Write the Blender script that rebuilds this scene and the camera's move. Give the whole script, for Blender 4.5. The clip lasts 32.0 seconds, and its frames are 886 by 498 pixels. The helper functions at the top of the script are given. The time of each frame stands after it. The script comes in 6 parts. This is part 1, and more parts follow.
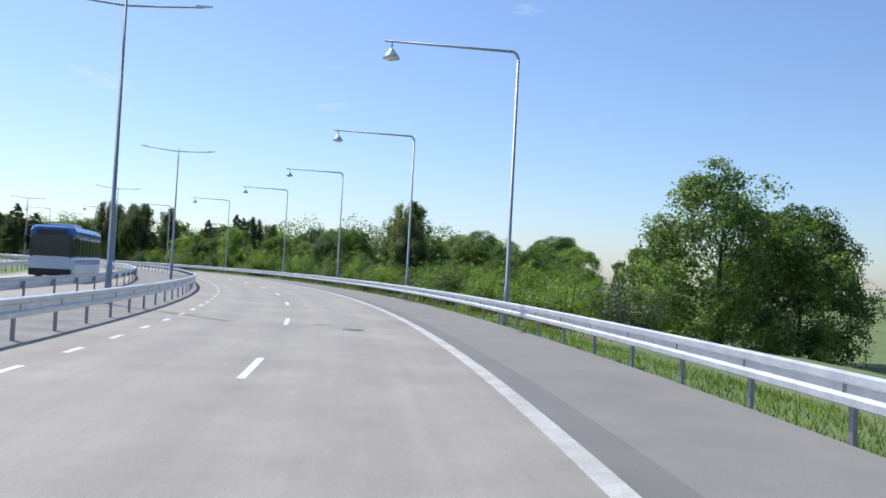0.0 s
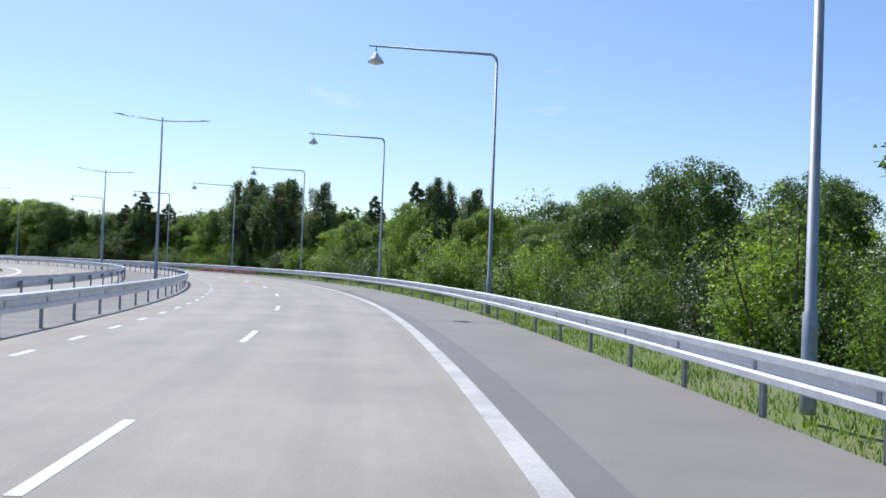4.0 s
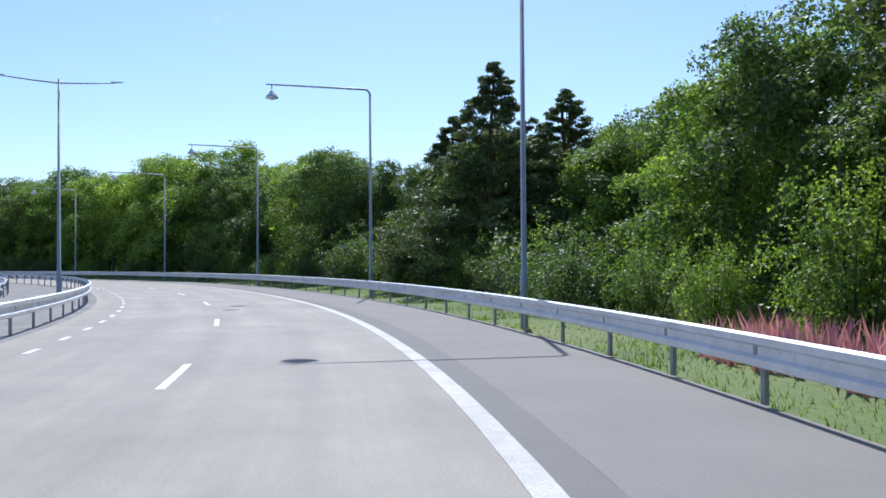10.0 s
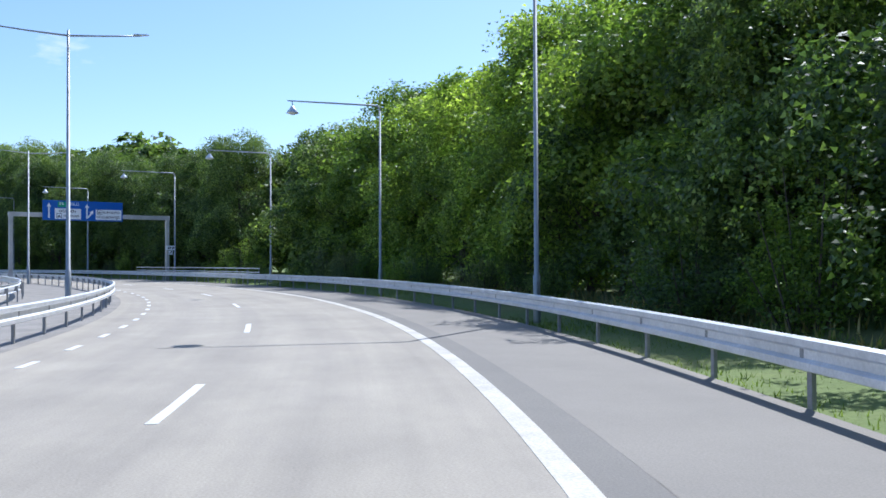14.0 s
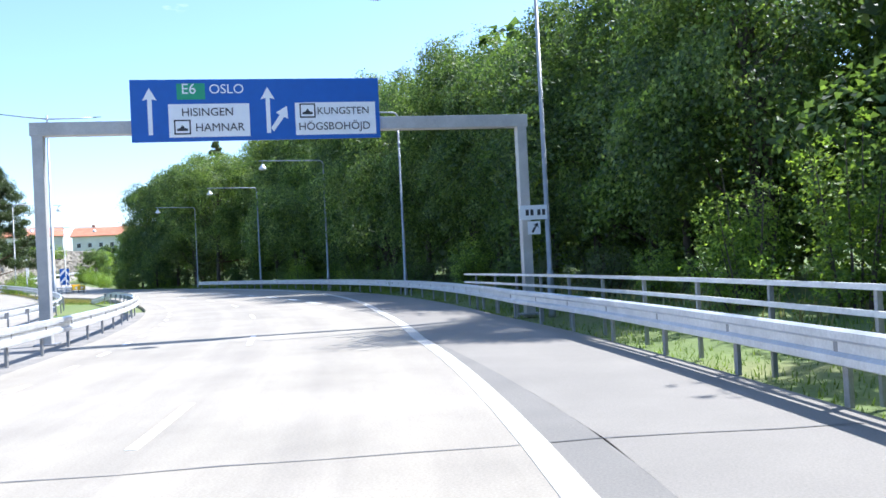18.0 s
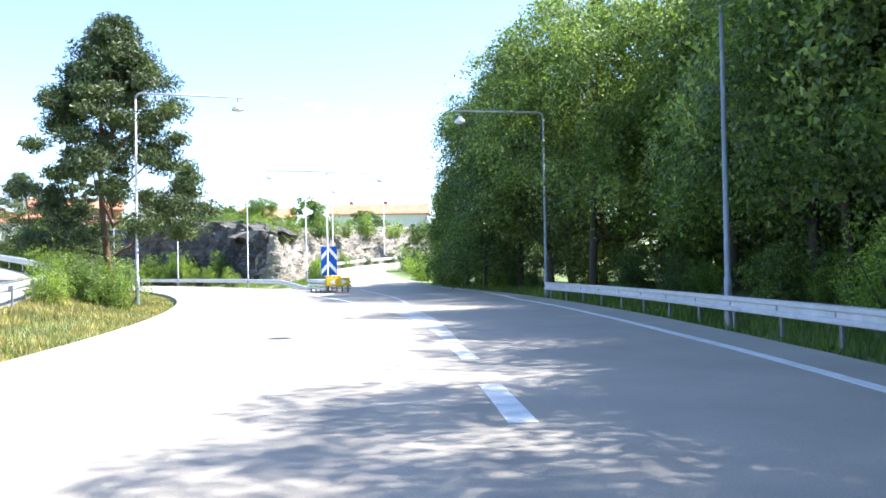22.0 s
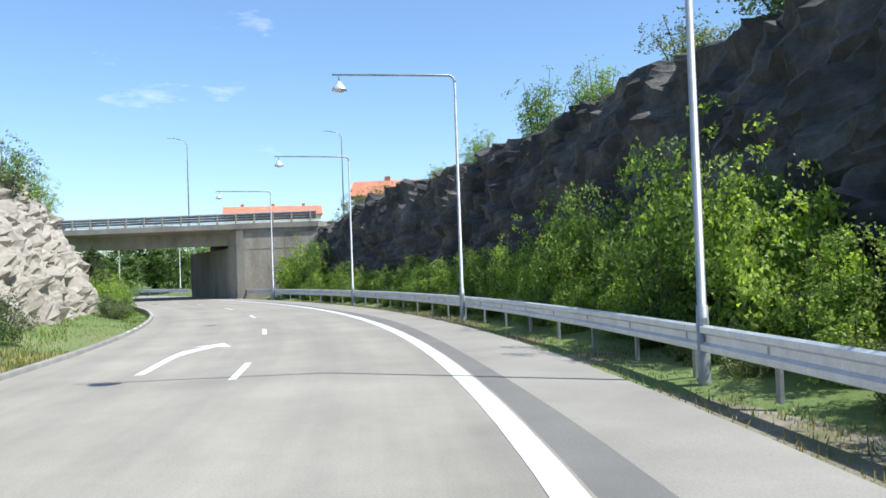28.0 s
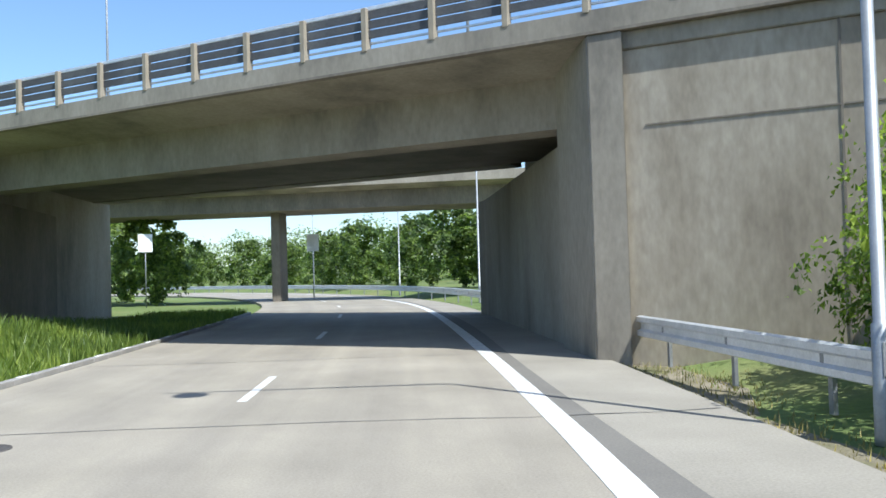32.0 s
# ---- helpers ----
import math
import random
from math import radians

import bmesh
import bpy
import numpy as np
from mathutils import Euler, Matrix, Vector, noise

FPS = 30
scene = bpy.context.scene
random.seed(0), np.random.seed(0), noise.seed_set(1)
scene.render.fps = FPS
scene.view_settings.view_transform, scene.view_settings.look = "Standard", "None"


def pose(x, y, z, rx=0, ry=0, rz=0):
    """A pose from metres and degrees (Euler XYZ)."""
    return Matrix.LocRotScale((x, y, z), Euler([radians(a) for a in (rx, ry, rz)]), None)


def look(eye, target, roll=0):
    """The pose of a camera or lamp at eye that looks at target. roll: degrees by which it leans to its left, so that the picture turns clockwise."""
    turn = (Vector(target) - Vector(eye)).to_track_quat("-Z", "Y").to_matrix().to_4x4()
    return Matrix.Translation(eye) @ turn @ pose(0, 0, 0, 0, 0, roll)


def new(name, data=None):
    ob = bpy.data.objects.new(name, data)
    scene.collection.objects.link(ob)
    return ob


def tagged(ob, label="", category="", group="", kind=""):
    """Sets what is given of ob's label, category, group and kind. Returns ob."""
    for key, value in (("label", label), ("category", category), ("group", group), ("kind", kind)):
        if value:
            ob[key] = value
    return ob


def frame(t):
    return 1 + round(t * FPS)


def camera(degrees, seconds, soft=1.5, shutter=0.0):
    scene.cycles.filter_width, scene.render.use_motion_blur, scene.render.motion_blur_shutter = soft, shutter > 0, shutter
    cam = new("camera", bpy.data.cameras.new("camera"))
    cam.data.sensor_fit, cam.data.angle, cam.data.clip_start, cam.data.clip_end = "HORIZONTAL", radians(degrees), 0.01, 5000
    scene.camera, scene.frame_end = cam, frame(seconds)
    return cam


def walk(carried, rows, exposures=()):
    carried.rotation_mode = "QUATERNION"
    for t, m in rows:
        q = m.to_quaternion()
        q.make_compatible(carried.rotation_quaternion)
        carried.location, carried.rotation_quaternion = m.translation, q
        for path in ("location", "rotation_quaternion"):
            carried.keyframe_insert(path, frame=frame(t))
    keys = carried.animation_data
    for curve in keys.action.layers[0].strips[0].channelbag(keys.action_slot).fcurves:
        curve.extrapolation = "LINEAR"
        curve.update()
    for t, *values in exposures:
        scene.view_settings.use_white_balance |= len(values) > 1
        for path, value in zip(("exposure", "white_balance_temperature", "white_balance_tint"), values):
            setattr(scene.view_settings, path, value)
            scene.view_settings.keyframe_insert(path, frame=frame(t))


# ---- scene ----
cam = camera(54.5, 32.0, soft=1.6)
PATH = [
    (0, (0.000, 0.000, 1.737), (0.000, 9.996, 2.013), 3.05),
    (0.5, (-0.399, 7.964, 1.737), (-0.691, 17.957, 1.989), 3.01),
    (1, (-1.113, 15.862, 1.741), (-1.692, 25.842, 2.007), 2.97),
    (1.5, (-2.077, 23.745, 1.744), (-2.953, 33.703, 2.000), 2.87),
    (2, (-3.281, 31.713, 1.744), (-4.451, 41.642, 1.983), 2.77),
    (2.5, (-4.768, 39.882, 1.745), (-6.254, 49.768, 1.969), 2.62),
    (3, (-6.586, 48.367, 1.744), (-8.405, 58.198, 1.958), 2.86),
    (3.5, (-8.817, 57.134, 1.748), (-10.989, 66.894, 1.943), 2.61),
    (4, (-11.451, 66.048, 1.749), (-13.994, 75.718, 1.950), 2.15),
    (4.5, (-14.442, 74.932, 1.749), (-17.358, 84.495, 1.960), 1.69),
    (5, (-17.720, 83.611, 1.748), (-21.007, 93.053, 1.974), 1.24),
    (5.5, (-21.206, 91.954, 1.747), (-24.857, 101.261, 1.997), 0.78),
    (6, (-24.855, 99.911, 1.749), (-28.845, 109.078, 1.980), 1.05),
    (6.5, (-28.747, 107.541, 1.749), (-33.092, 116.546, 1.936), 1.02),
    (7, (-32.895, 114.881, 1.750), (-37.606, 123.701, 1.903), 0.85),
    (7.5, (-37.273, 121.944, 1.754), (-42.338, 130.566, 1.896), 1.04),
    (8, (-41.952, 128.743, 1.749), (-47.376, 137.143, 1.891), 1.12),
    (8.5, (-46.938, 135.354, 1.745), (-52.733, 143.503, 1.874), 1.06),
    (9, (-52.308, 141.766, 1.743), (-58.466, 149.644, 1.860), 0.40),
    (9.5, (-58.036, 147.933, 1.743), (-64.614, 155.464, 1.852), -0.24),
    (10, (-64.082, 153.762, 1.747), (-71.093, 160.891, 1.884), -0.40),
    (10.5, (-70.399, 159.153, 1.751), (-77.833, 165.840, 1.871), -0.44),
    (11, (-76.949, 164.095, 1.754), (-84.816, 170.266, 1.888), -0.69),
    (11.5, (-83.670, 168.599, 1.754), (-91.938, 174.222, 1.902), -0.46),
    (12, (-90.547, 172.669, 1.753), (-99.143, 177.777, 1.909), -0.51),
    (12.5, (-97.568, 176.297, 1.752), (-106.452, 180.885, 1.920), -0.56),
    (13, (-104.740, 179.472, 1.751), (-113.873, 183.542, 1.907), -0.23),
    (13.5, (-112.041, 182.175, 1.750), (-121.389, 185.724, 1.906), -0.02),
    (14, (-119.420, 184.480, 1.749), (-128.947, 187.516, 1.884), -0.30),
    (14.5, (-126.856, 186.404, 1.749), (-136.539, 188.898, 1.903), -1.06),
    (15, (-134.330, 187.913, 1.750), (-144.137, 189.857, 1.918), -1.40),
    (15.5, (-141.850, 188.989, 1.750), (-151.754, 190.359, 1.923), -1.74),
    (16, (-149.438, 189.613, 1.749), (-159.407, 190.378, 1.919), -2.08),
    (16.5, (-157.113, 189.747, 1.748), (-167.111, 189.871, 1.901), -2.43),
    (17, (-164.882, 189.331, 1.747), (-174.865, 188.771, 1.908), -2.61),
    (17.5, (-172.720, 188.323, 1.747), (-182.641, 187.080, 1.941), -2.63),
    (18, (-180.627, 186.813, 1.749), (-190.447, 184.928, 1.901), -2.93),
    (18.5, (-188.604, 184.838, 1.751), (-198.282, 182.326, 1.884), -3.16),
    (19, (-196.601, 182.302, 1.753), (-206.107, 179.202, 1.909), -3.09),
    (19.5, (-204.530, 179.278, 1.754), (-213.836, 175.621, 1.920), -3.17),
    (20, (-212.266, 175.859, 1.753), (-221.346, 171.674, 1.944), -3.13),
    (20.5, (-219.737, 172.129, 1.754), (-228.577, 167.459, 1.950), -2.44),
    (21, (-226.929, 168.169, 1.756), (-235.500, 163.022, 1.966), -1.87),
    (21.5, (-233.868, 163.920, 1.755), (-242.157, 158.331, 1.990), -1.74),
    (22, (-240.641, 159.325, 1.746), (-248.663, 153.359, 1.954), -1.03),
    (22.5, (-247.255, 154.275, 1.736), (-254.997, 147.949, 1.958), -0.37),
    (23, (-253.623, 148.719, 1.741), (-261.097, 142.078, 1.961), -0.50),
    (23.5, (-259.740, 142.967, 1.744), (-266.908, 135.997, 1.958), -0.89),
    (24, (-265.446, 137.000, 1.744), (-272.263, 129.687, 1.941), -1.32),
    (24.5, (-270.696, 130.800, 1.743), (-277.129, 123.146, 1.926), -1.42),
    (25, (-275.556, 124.419, 1.747), (-281.585, 116.445, 1.960), -1.38),
    (25.5, (-280.054, 117.798, 1.751), (-285.664, 109.523, 1.979), -1.13),
    (26, (-284.271, 110.938, 1.751), (-289.472, 102.400, 1.985), -1.29),
    (26.5, (-288.191, 103.846, 1.751), (-292.959, 95.059, 1.993), -1.45),
    (27, (-291.768, 96.539, 1.751), (-296.063, 87.513, 2.003), -1.60),
    (27.5, (-294.968, 89.049, 1.751), (-298.764, 79.802, 2.013), -1.76),
    (28, (-297.780, 81.404, 1.751), (-301.108, 71.978, 2.022), -1.98),
    (28.5, (-300.177, 73.603, 1.747), (-303.054, 64.029, 2.011), -2.52),
    (29, (-302.090, 65.701, 1.745), (-304.468, 55.992, 2.019), -2.45),
    (29.5, (-303.526, 57.747, 1.748), (-305.416, 47.931, 2.020), -2.47),
    (30, (-304.482, 49.756, 1.755), (-305.838, 39.852, 2.034), -2.10),
    (30.5, (-305.006, 41.752, 1.755), (-305.835, 31.790, 2.037), -2.15),
    (31, (-305.164, 33.806, 1.747), (-305.475, 23.814, 2.012), -2.36),
    (31.5, (-304.985, 25.994, 1.746), (-304.736, 16.000, 2.016), -2.00),
    (32, (-304.519, 18.333, 1.750), (-303.720, 8.369, 2.031), -1.62),
]
EXPOSURES = [(0, -0.1, 5800, 13), (5, -0.04, 5700, 14), (8, 0.0, 5520, 14), (13, 0.2, 5520, 13), (15.5, 0.55, 5600, 12), (17, 0.9, 5650, 12), (19, 1.2, 5750, 13), (22.5, 1.6, 5950, 14), (23.2, 1.45, 5950, 13), (24, 0.75, 5950, 11), (25.5, 0.45, 5950, 9), (28, 0.45, 5850, 8), (31, 0.45, 5850, 8), (32, 0.48, 5850, 7)]
walk(cam, [(t, look(eye, target, roll)) for t, eye, target, roll in PATH], EXPOSURES)

# ---- light ----
SUN_TURN, SUN_HIGH = radians(45.0), radians(53.5)   # left of +y, above the horizon
world = bpy.data.worlds.new("sky")
scene.world = world
world.use_nodes = True
wn, wl = world.node_tree.nodes, world.node_tree.links
sky = wn.new("ShaderNodeTexSky")
sky.sky_type, sky.sun_disc = "NISHITA", False
sky.sun_elevation, sky.sun_rotation = SUN_HIGH, -SUN_TURN
sky.air_density, sky.dust_density, sky.ozone_density = 1.0, 0.7, 3.4
co = wn.new("ShaderNodeTexCoord")
stretch = wn.new("ShaderNodeMapping")
stretch.inputs["Scale"].default_value = (3.2, 3.2, 11.0)
wl.new(co.outputs["Generated"], stretch.inputs["Vector"])
puffs = wn.new("ShaderNodeTexNoise")
puffs.inputs["Scale"].default_value, puffs.inputs["Detail"].default_value, puffs.inputs["Roughness"].default_value = 2.1, 6.0, 0.6
wl.new(stretch.outputs["Vector"], puffs.inputs["Vector"])
shape = wn.new("ShaderNodeMapRange")
shape.inputs["From Min"].default_value, shape.inputs["From Max"].default_value, shape.inputs["To Max"].default_value = 0.66, 0.8, 0.55
wl.new(puffs.outputs["Fac"], shape.inputs["Value"])
clouds = wn.new("ShaderNodeMix")
clouds.data_type = "RGBA"
wl.new(shape.outputs["Result"], clouds.inputs[0])
wl.new(sky.outputs["Color"], clouds.inputs[6])
clouds.inputs[7].default_value = (6.4, 6.5, 6.8, 1)
wl.new(clouds.outputs[2], wn["Background"].inputs["Color"])
wn["Background"].inputs["Strength"].default_value = 0.145
sun = new("sun", bpy.data.lights.new("sun", "SUN"))
sun.data.energy, sun.data.angle, sun.data.color = 5.0, radians(0.55), (1.0, 0.95, 0.87)
sun_way = Vector((-math.sin(SUN_TURN) * math.cos(SUN_HIGH), math.cos(SUN_TURN) * math.cos(SUN_HIGH), math.sin(SUN_HIGH)))
sun.matrix_world = look(sun_way * 100, (0, 0, 0))

# ---- materials ----


def ramp(nt, fac, stops):
    n = nt.nodes.new("ShaderNodeValToRGB")
    el = n.color_ramp.elements
    while len(el) < len(stops):
        el.new(0.5)
    for e, (pos, col) in zip(el, stops):
        e.position, e.color = pos, (*col, 1)
    nt.links.new(fac, n.inputs["Fac"])
    return n.outputs["Color"]


def noise_of(nt, scale, detail=4.0, rough=0.55, coords=None, stretch=None):
    n = nt.nodes.new("ShaderNodeTexNoise")
    n.inputs["Scale"].default_value, n.inputs["Detail"].default_value, n.inputs["Roughness"].default_value = scale, detail, rough
    src = coords
    if src is None:
        src = nt.nodes.new("ShaderNodeTexCoord").outputs["Object"]
    if stretch:
        m = nt.nodes.new("ShaderNodeMapping")
        m.inputs["Scale"].default_value = stretch
        nt.links.new(src, m.inputs["Vector"])
        src = m.outputs["Vector"]
    nt.links.new(src, n.inputs["Vector"])
    return n.outputs["Fac"]


def mixed(nt, a, b, fac, how="MIX"):
    n = nt.nodes.new("ShaderNodeMix")
    n.data_type, n.blend_type = "RGBA", how
    for sock, val in ((n.inputs[0], fac), (n.inputs[6], a), (n.inputs[7], b)):
        if isinstance(val, bpy.types.NodeSocket):
            nt.links.new(val, sock)
        elif isinstance(val, (int, float)):
            sock.default_value = val
        else:
            sock.default_value = (*val, 1)
    return n.outputs[2]


def material(name, stops, scale=4.0, rough=0.8, metal=0.0, fine=60.0, bump=0.15, fine_mix=0.3, stretch=None, spread=0.0, rough_var=0.1, bump_dist=0.01):
    """Surface with broad variation along a colour ramp, fine grain over it and a fine relief."""
    m = bpy.data.materials.new(name)
    m.use_nodes = True
    nt = m.node_tree
    b = nt.nodes["Principled BSDF"]
    co = nt.nodes.new("ShaderNodeTexCoord").outputs["Object"]
    broad, grain = noise_of(nt, scale, 5, 0.6, co, stretch), noise_of(nt, fine, 3, 0.6, co, stretch)
    col = ramp(nt, broad, stops)
    dark = ramp(nt, grain, [(0.25, (0.45,) * 3), (0.75, (1.35,) * 3)])
    col = mixed(nt, col, dark, fine_mix, "MULTIPLY")
    if spread:
        info = nt.nodes.new("ShaderNodeObjectInfo")
        tone = ramp(nt, info.outputs["Random"], [(0.0, (1 - spread,) * 3), (1.0, (1 + spread,) * 3)])
        col = mixed(nt, col, tone, 1.0, "MULTIPLY")
    nt.links.new(col, b.inputs["Base Color"])
    r = nt.nodes.new("ShaderNodeMapRange")
    r.inputs["To Min"].default_value, r.inputs["To Max"].default_value = max(0.03, rough - rough_var), min(1, rough + rough_var)
    nt.links.new(broad, r.inputs["Value"])
    nt.links.new(r.outputs["Result"], b.inputs["Roughness"])
    b.inputs["Metallic"].default_value = metal
    if bump:
        bp = nt.nodes.new("ShaderNodeBump")
        bp.inputs["Strength"].default_value, bp.inputs["Distance"].default_value = bump, bump_dist
        nt.links.new(grain, bp.inputs["Height"])
        nt.links.new(bp.outputs["Normal"], b.inputs["Normal"])
    return m


def leafy(name, dark, light, through_it=0.35, spread=0.36):
    m = bpy.data.materials.new(name)
    m.use_nodes = True
    nt = m.node_tree
    b, out = nt.nodes["Principled BSDF"], nt.nodes["Material Output"]
    geo, info = nt.nodes.new("ShaderNodeNewGeometry"), nt.nodes.new("ShaderNodeObjectInfo")
    col = ramp(nt, geo.outputs["Random Per Island"], [(0.0, dark), (0.6, tuple((a + c) / 2 for a, c in zip(dark, light))), (1.0, tuple(1.25 * c for c in light))])
    tone = ramp(nt, info.outputs["Random"], [(0.0, (1 - spread, 1 - spread * 0.8, 1 - spread)), (1.0, (1 + spread * 1.2, 1 + spread, 1 + spread * 0.4))])
    col = mixed(nt, col, tone, 1.0, "MULTIPLY")
    patch = ramp(nt, noise_of(nt, 0.5, 2), [(0.35, (0.66, 0.72, 0.64)), (0.7, (1.38, 1.28, 0.98))])
    col = mixed(nt, col, patch, 1.0, "MULTIPLY")
    nt.links.new(col, b.inputs["Base Color"])
    b.inputs["Roughness"].default_value = 0.5
    t = nt.nodes.new("ShaderNodeBsdfTranslucent")
    nt.links.new(mixed(nt, col, (1.3, 1.45, 0.7), 1.0, "MULTIPLY"), t.inputs["Color"])
    mix = nt.nodes.new("ShaderNodeMixShader")
    mix.inputs[0].default_value = through_it
    nt.links.new(b.outputs[0], mix.inputs[1])
    nt.links.new(t.outputs[0], mix.inputs[2])
    nt.links.new(mix.outputs[0], out.inputs["Surface"])
    return m


def plain(name, col, rough=0.5, metal=0.0, var=0.12, scale=3.0):
    lo, hi = tuple(c * (1 - var) for c in col), tuple(min(1, c * (1 + var)) for c in col)
    return material(name, [(0.3, lo), (0.7, hi)], scale, rough, metal, 90, 0.03, 0.12, rough_var=0.06)


M = {}
M["asphalt"] = material("asphalt", [(0.28, (0.28, 0.25, 0.197)), (0.5, (0.335, 0.3, 0.238)), (0.72, (0.39, 0.35, 0.28))], 0.3, 0.82, 0, 38, 0.35, 0.35, bump_dist=0.006)


def lane_asphalt():
    """Worn asphalt: streaks along the lanes, polished wheel tracks and darker seams, by the coordinates across and along the road."""
    m = material("lane_asphalt", [(0.28, (0.285, 0.254, 0.2)), (0.5, (0.343, 0.306, 0.242)), (0.72, (0.4, 0.358, 0.286))], 0.3, 0.8, 0, 38, 0.35, 0.35, bump_dist=0.006)
    nt = m.node_tree
    b = nt.nodes["Principled BSDF"]
    col = b.inputs["Base Color"].links[0].from_socket
    uv = nt.nodes.new("ShaderNodeUVMap").outputs["UV"]
    streak = ramp(nt, noise_of(nt, 1.0, 4, 0.6, uv, (2.6, 0.045, 1)), [(0.3, (0.93, 0.93, 0.935)), (0.7, (1.05, 1.05, 1.045))])
    spots = ramp(nt, noise_of(nt, 1.0, 5, 0.7, uv, (0.9, 0.35, 1)), [(0.3, (0.9, 0.9, 0.91)), (0.55, (1.0, 1.0, 1.0)), (0.75, (1.07, 1.07, 1.06))])
    sep = nt.nodes.new("ShaderNodeSeparateXYZ")
    nt.links.new(uv, sep.inputs[0])
    wave = nt.nodes.new("ShaderNodeMath")
    wave.operation = "MULTIPLY"
    wave.inputs[1].default_value = 2 * math.pi / 1.8
    nt.links.new(sep.outputs[0], wave.inputs[0])
    cosine = nt.nodes.new("ShaderNodeMath")
    cosine.operation = "COSINE"
    nt.links.new(wave.outputs[0], cosine.inputs[0])
    half = nt.nodes.new("ShaderNodeMapRange")
    half.inputs["From Min"].default_value = -1.0
    nt.links.new(cosine.outputs[0], half.inputs["Value"])
    tracks = ramp(nt, half.outputs["Result"], [(0.0, (1.04, 1.04, 1.035)), (1.0, (0.95, 0.95, 0.955))])
    col = mixed(nt, mixed(nt, mixed(nt, col, streak, 1.0, "MULTIPLY"), spots, 1.0, "MULTIPLY"), tracks, 1.0, "MULTIPLY")
    nt.links.new(col, b.inputs["Base Color"])
    return m


M["lane_asphalt"] = lane_asphalt()
M["shoulder_asphalt"] = material("shoulder_asphalt", [(0.3, (0.215, 0.196, 0.165)), (0.7, (0.27, 0.246, 0.207))], 0.5, 0.85, 0, 42, 0.4, 0.35, bump_dist=0.006)
M["shoulder_pale"] = material("pale_shoulder_asphalt", [(0.3, (0.27, 0.246, 0.2)), (0.7, (0.37, 0.338, 0.278))], 0.4, 0.88, 0, 36, 0.4, 0.35, bump_dist=0.006)
M["strip_asphalt"] = material("strip_asphalt", [(0.3, (0.17, 0.158, 0.137)), (0.7, (0.215, 0.2, 0.172))], 0.5, 0.85, 0, 40, 0.4, 0.35, bump_dist=0.006)
M["paint"] = material("road_paint", [(0.3, (0.55, 0.54, 0.5)), (0.6, (0.76, 0.75, 0.71))], 2.5, 0.6, 0, 55, 0.25, 0.35)
M["paint_worn"] = material("worn_road_paint", [(0.3, (0.4, 0.375, 0.32)), (0.6, (0.58, 0.55, 0.48))], 1.2, 0.7, 0, 30, 0.25, 0.45)
M["crack"] = material("tar", [(0.3, (0.09, 0.088, 0.084)), (0.7, (0.16, 0.155, 0.145))], 3, 0.6, 0, 60, 0.2)
M["galv"] = material("galvanised_steel", [(0.3, (0.6, 0.62, 0.64)), (0.7, (0.8, 0.81, 0.82))], 2.2, 0.42, 0.5, 25, 0.06, 0.25)
M["galv_dull"] = material("weathered_steel_post", [(0.3, (0.25, 0.26, 0.27)), (0.7, (0.4, 0.41, 0.42))], 2.0, 0.55, 0.6, 25, 0.06, 0.25)
M["pole"] = material("lamp_pole_grey", [(0.3, (0.28, 0.3, 0.31)), (0.7, (0.42, 0.44, 0.45))], 1.5, 0.5, 0.5, 30, 0.05, 0.2)
M["slat_dark"] = material("dull_grey_slats", [(0.3, (0.07, 0.07, 0.075)), (0.7, (0.13, 0.13, 0.13))], 1.2, 0.7, 0.2, 20, 0.1, 0.35)
M["shade"] = plain("lamp_shade", (0.62, 0.64, 0.66), 0.4, 0.3)
M["lens"] = plain("lamp_lens", (0.7, 0.72, 0.7), 0.15)
M["concrete"] = material("concrete", [(0.25, (0.13, 0.117, 0.098)), (0.46, (0.28, 0.25, 0.198)), (0.78, (0.41, 0.37, 0.3))], 0.42, 0.9, 0, 9, 0.2, 0.3, (1, 1, 0.45))
M["concrete_panel"] = material("weathered_wall_panel", [(0.25, (0.19, 0.158, 0.115)), (0.42, (0.31, 0.267, 0.2)), (0.58, (0.38, 0.335, 0.26)), (0.78, (0.46, 0.412, 0.33))], 0.5, 0.9, 0, 8, 0.2, 0.3, (1, 1, 0.4))
# stained concrete, its base colour darkened to carry the shade below the decks
M["concrete_dark"] = material("stained_shaded_concrete", [(0.25, (0.14, 0.12, 0.094)), (0.75, (0.28, 0.245, 0.195))], 0.7, 0.9, 0, 9, 0.2, 0.35, (1, 1, 0.35))
M["kerb"] = material("kerb_stone", [(0.3, (0.24, 0.23, 0.21)), (0.7, (0.36, 0.34, 0.31))], 1.5, 0.9, 0, 40, 0.3, 0.4, spread=0.12)
M["grass_ground"] = material("grass_ground", [(0.25, (0.1, 0.15, 0.035)), (0.5, (0.15, 0.2, 0.055)), (0.72, (0.23, 0.22, 0.09))], 0.16, 0.95, 0, 9, 0.6, 0.45, bump_dist=0.05)
M["verge_soil"] = material("verge_soil", [(0.3, (0.13, 0.14, 0.05)), (0.45, (0.2, 0.175, 0.105)), (0.62, (0.3, 0.262, 0.19)), (0.8, (0.36, 0.325, 0.25))], 1.1, 0.95, 0, 26, 0.6, 0.5, bump_dist=0.03)
M["gravel"] = material("gravel", [(0.3, (0.2, 0.185, 0.16)), (0.7, (0.33, 0.305, 0.265))], 0.8, 0.95, 0, 30, 0.6, 0.5, bump_dist=0.02)
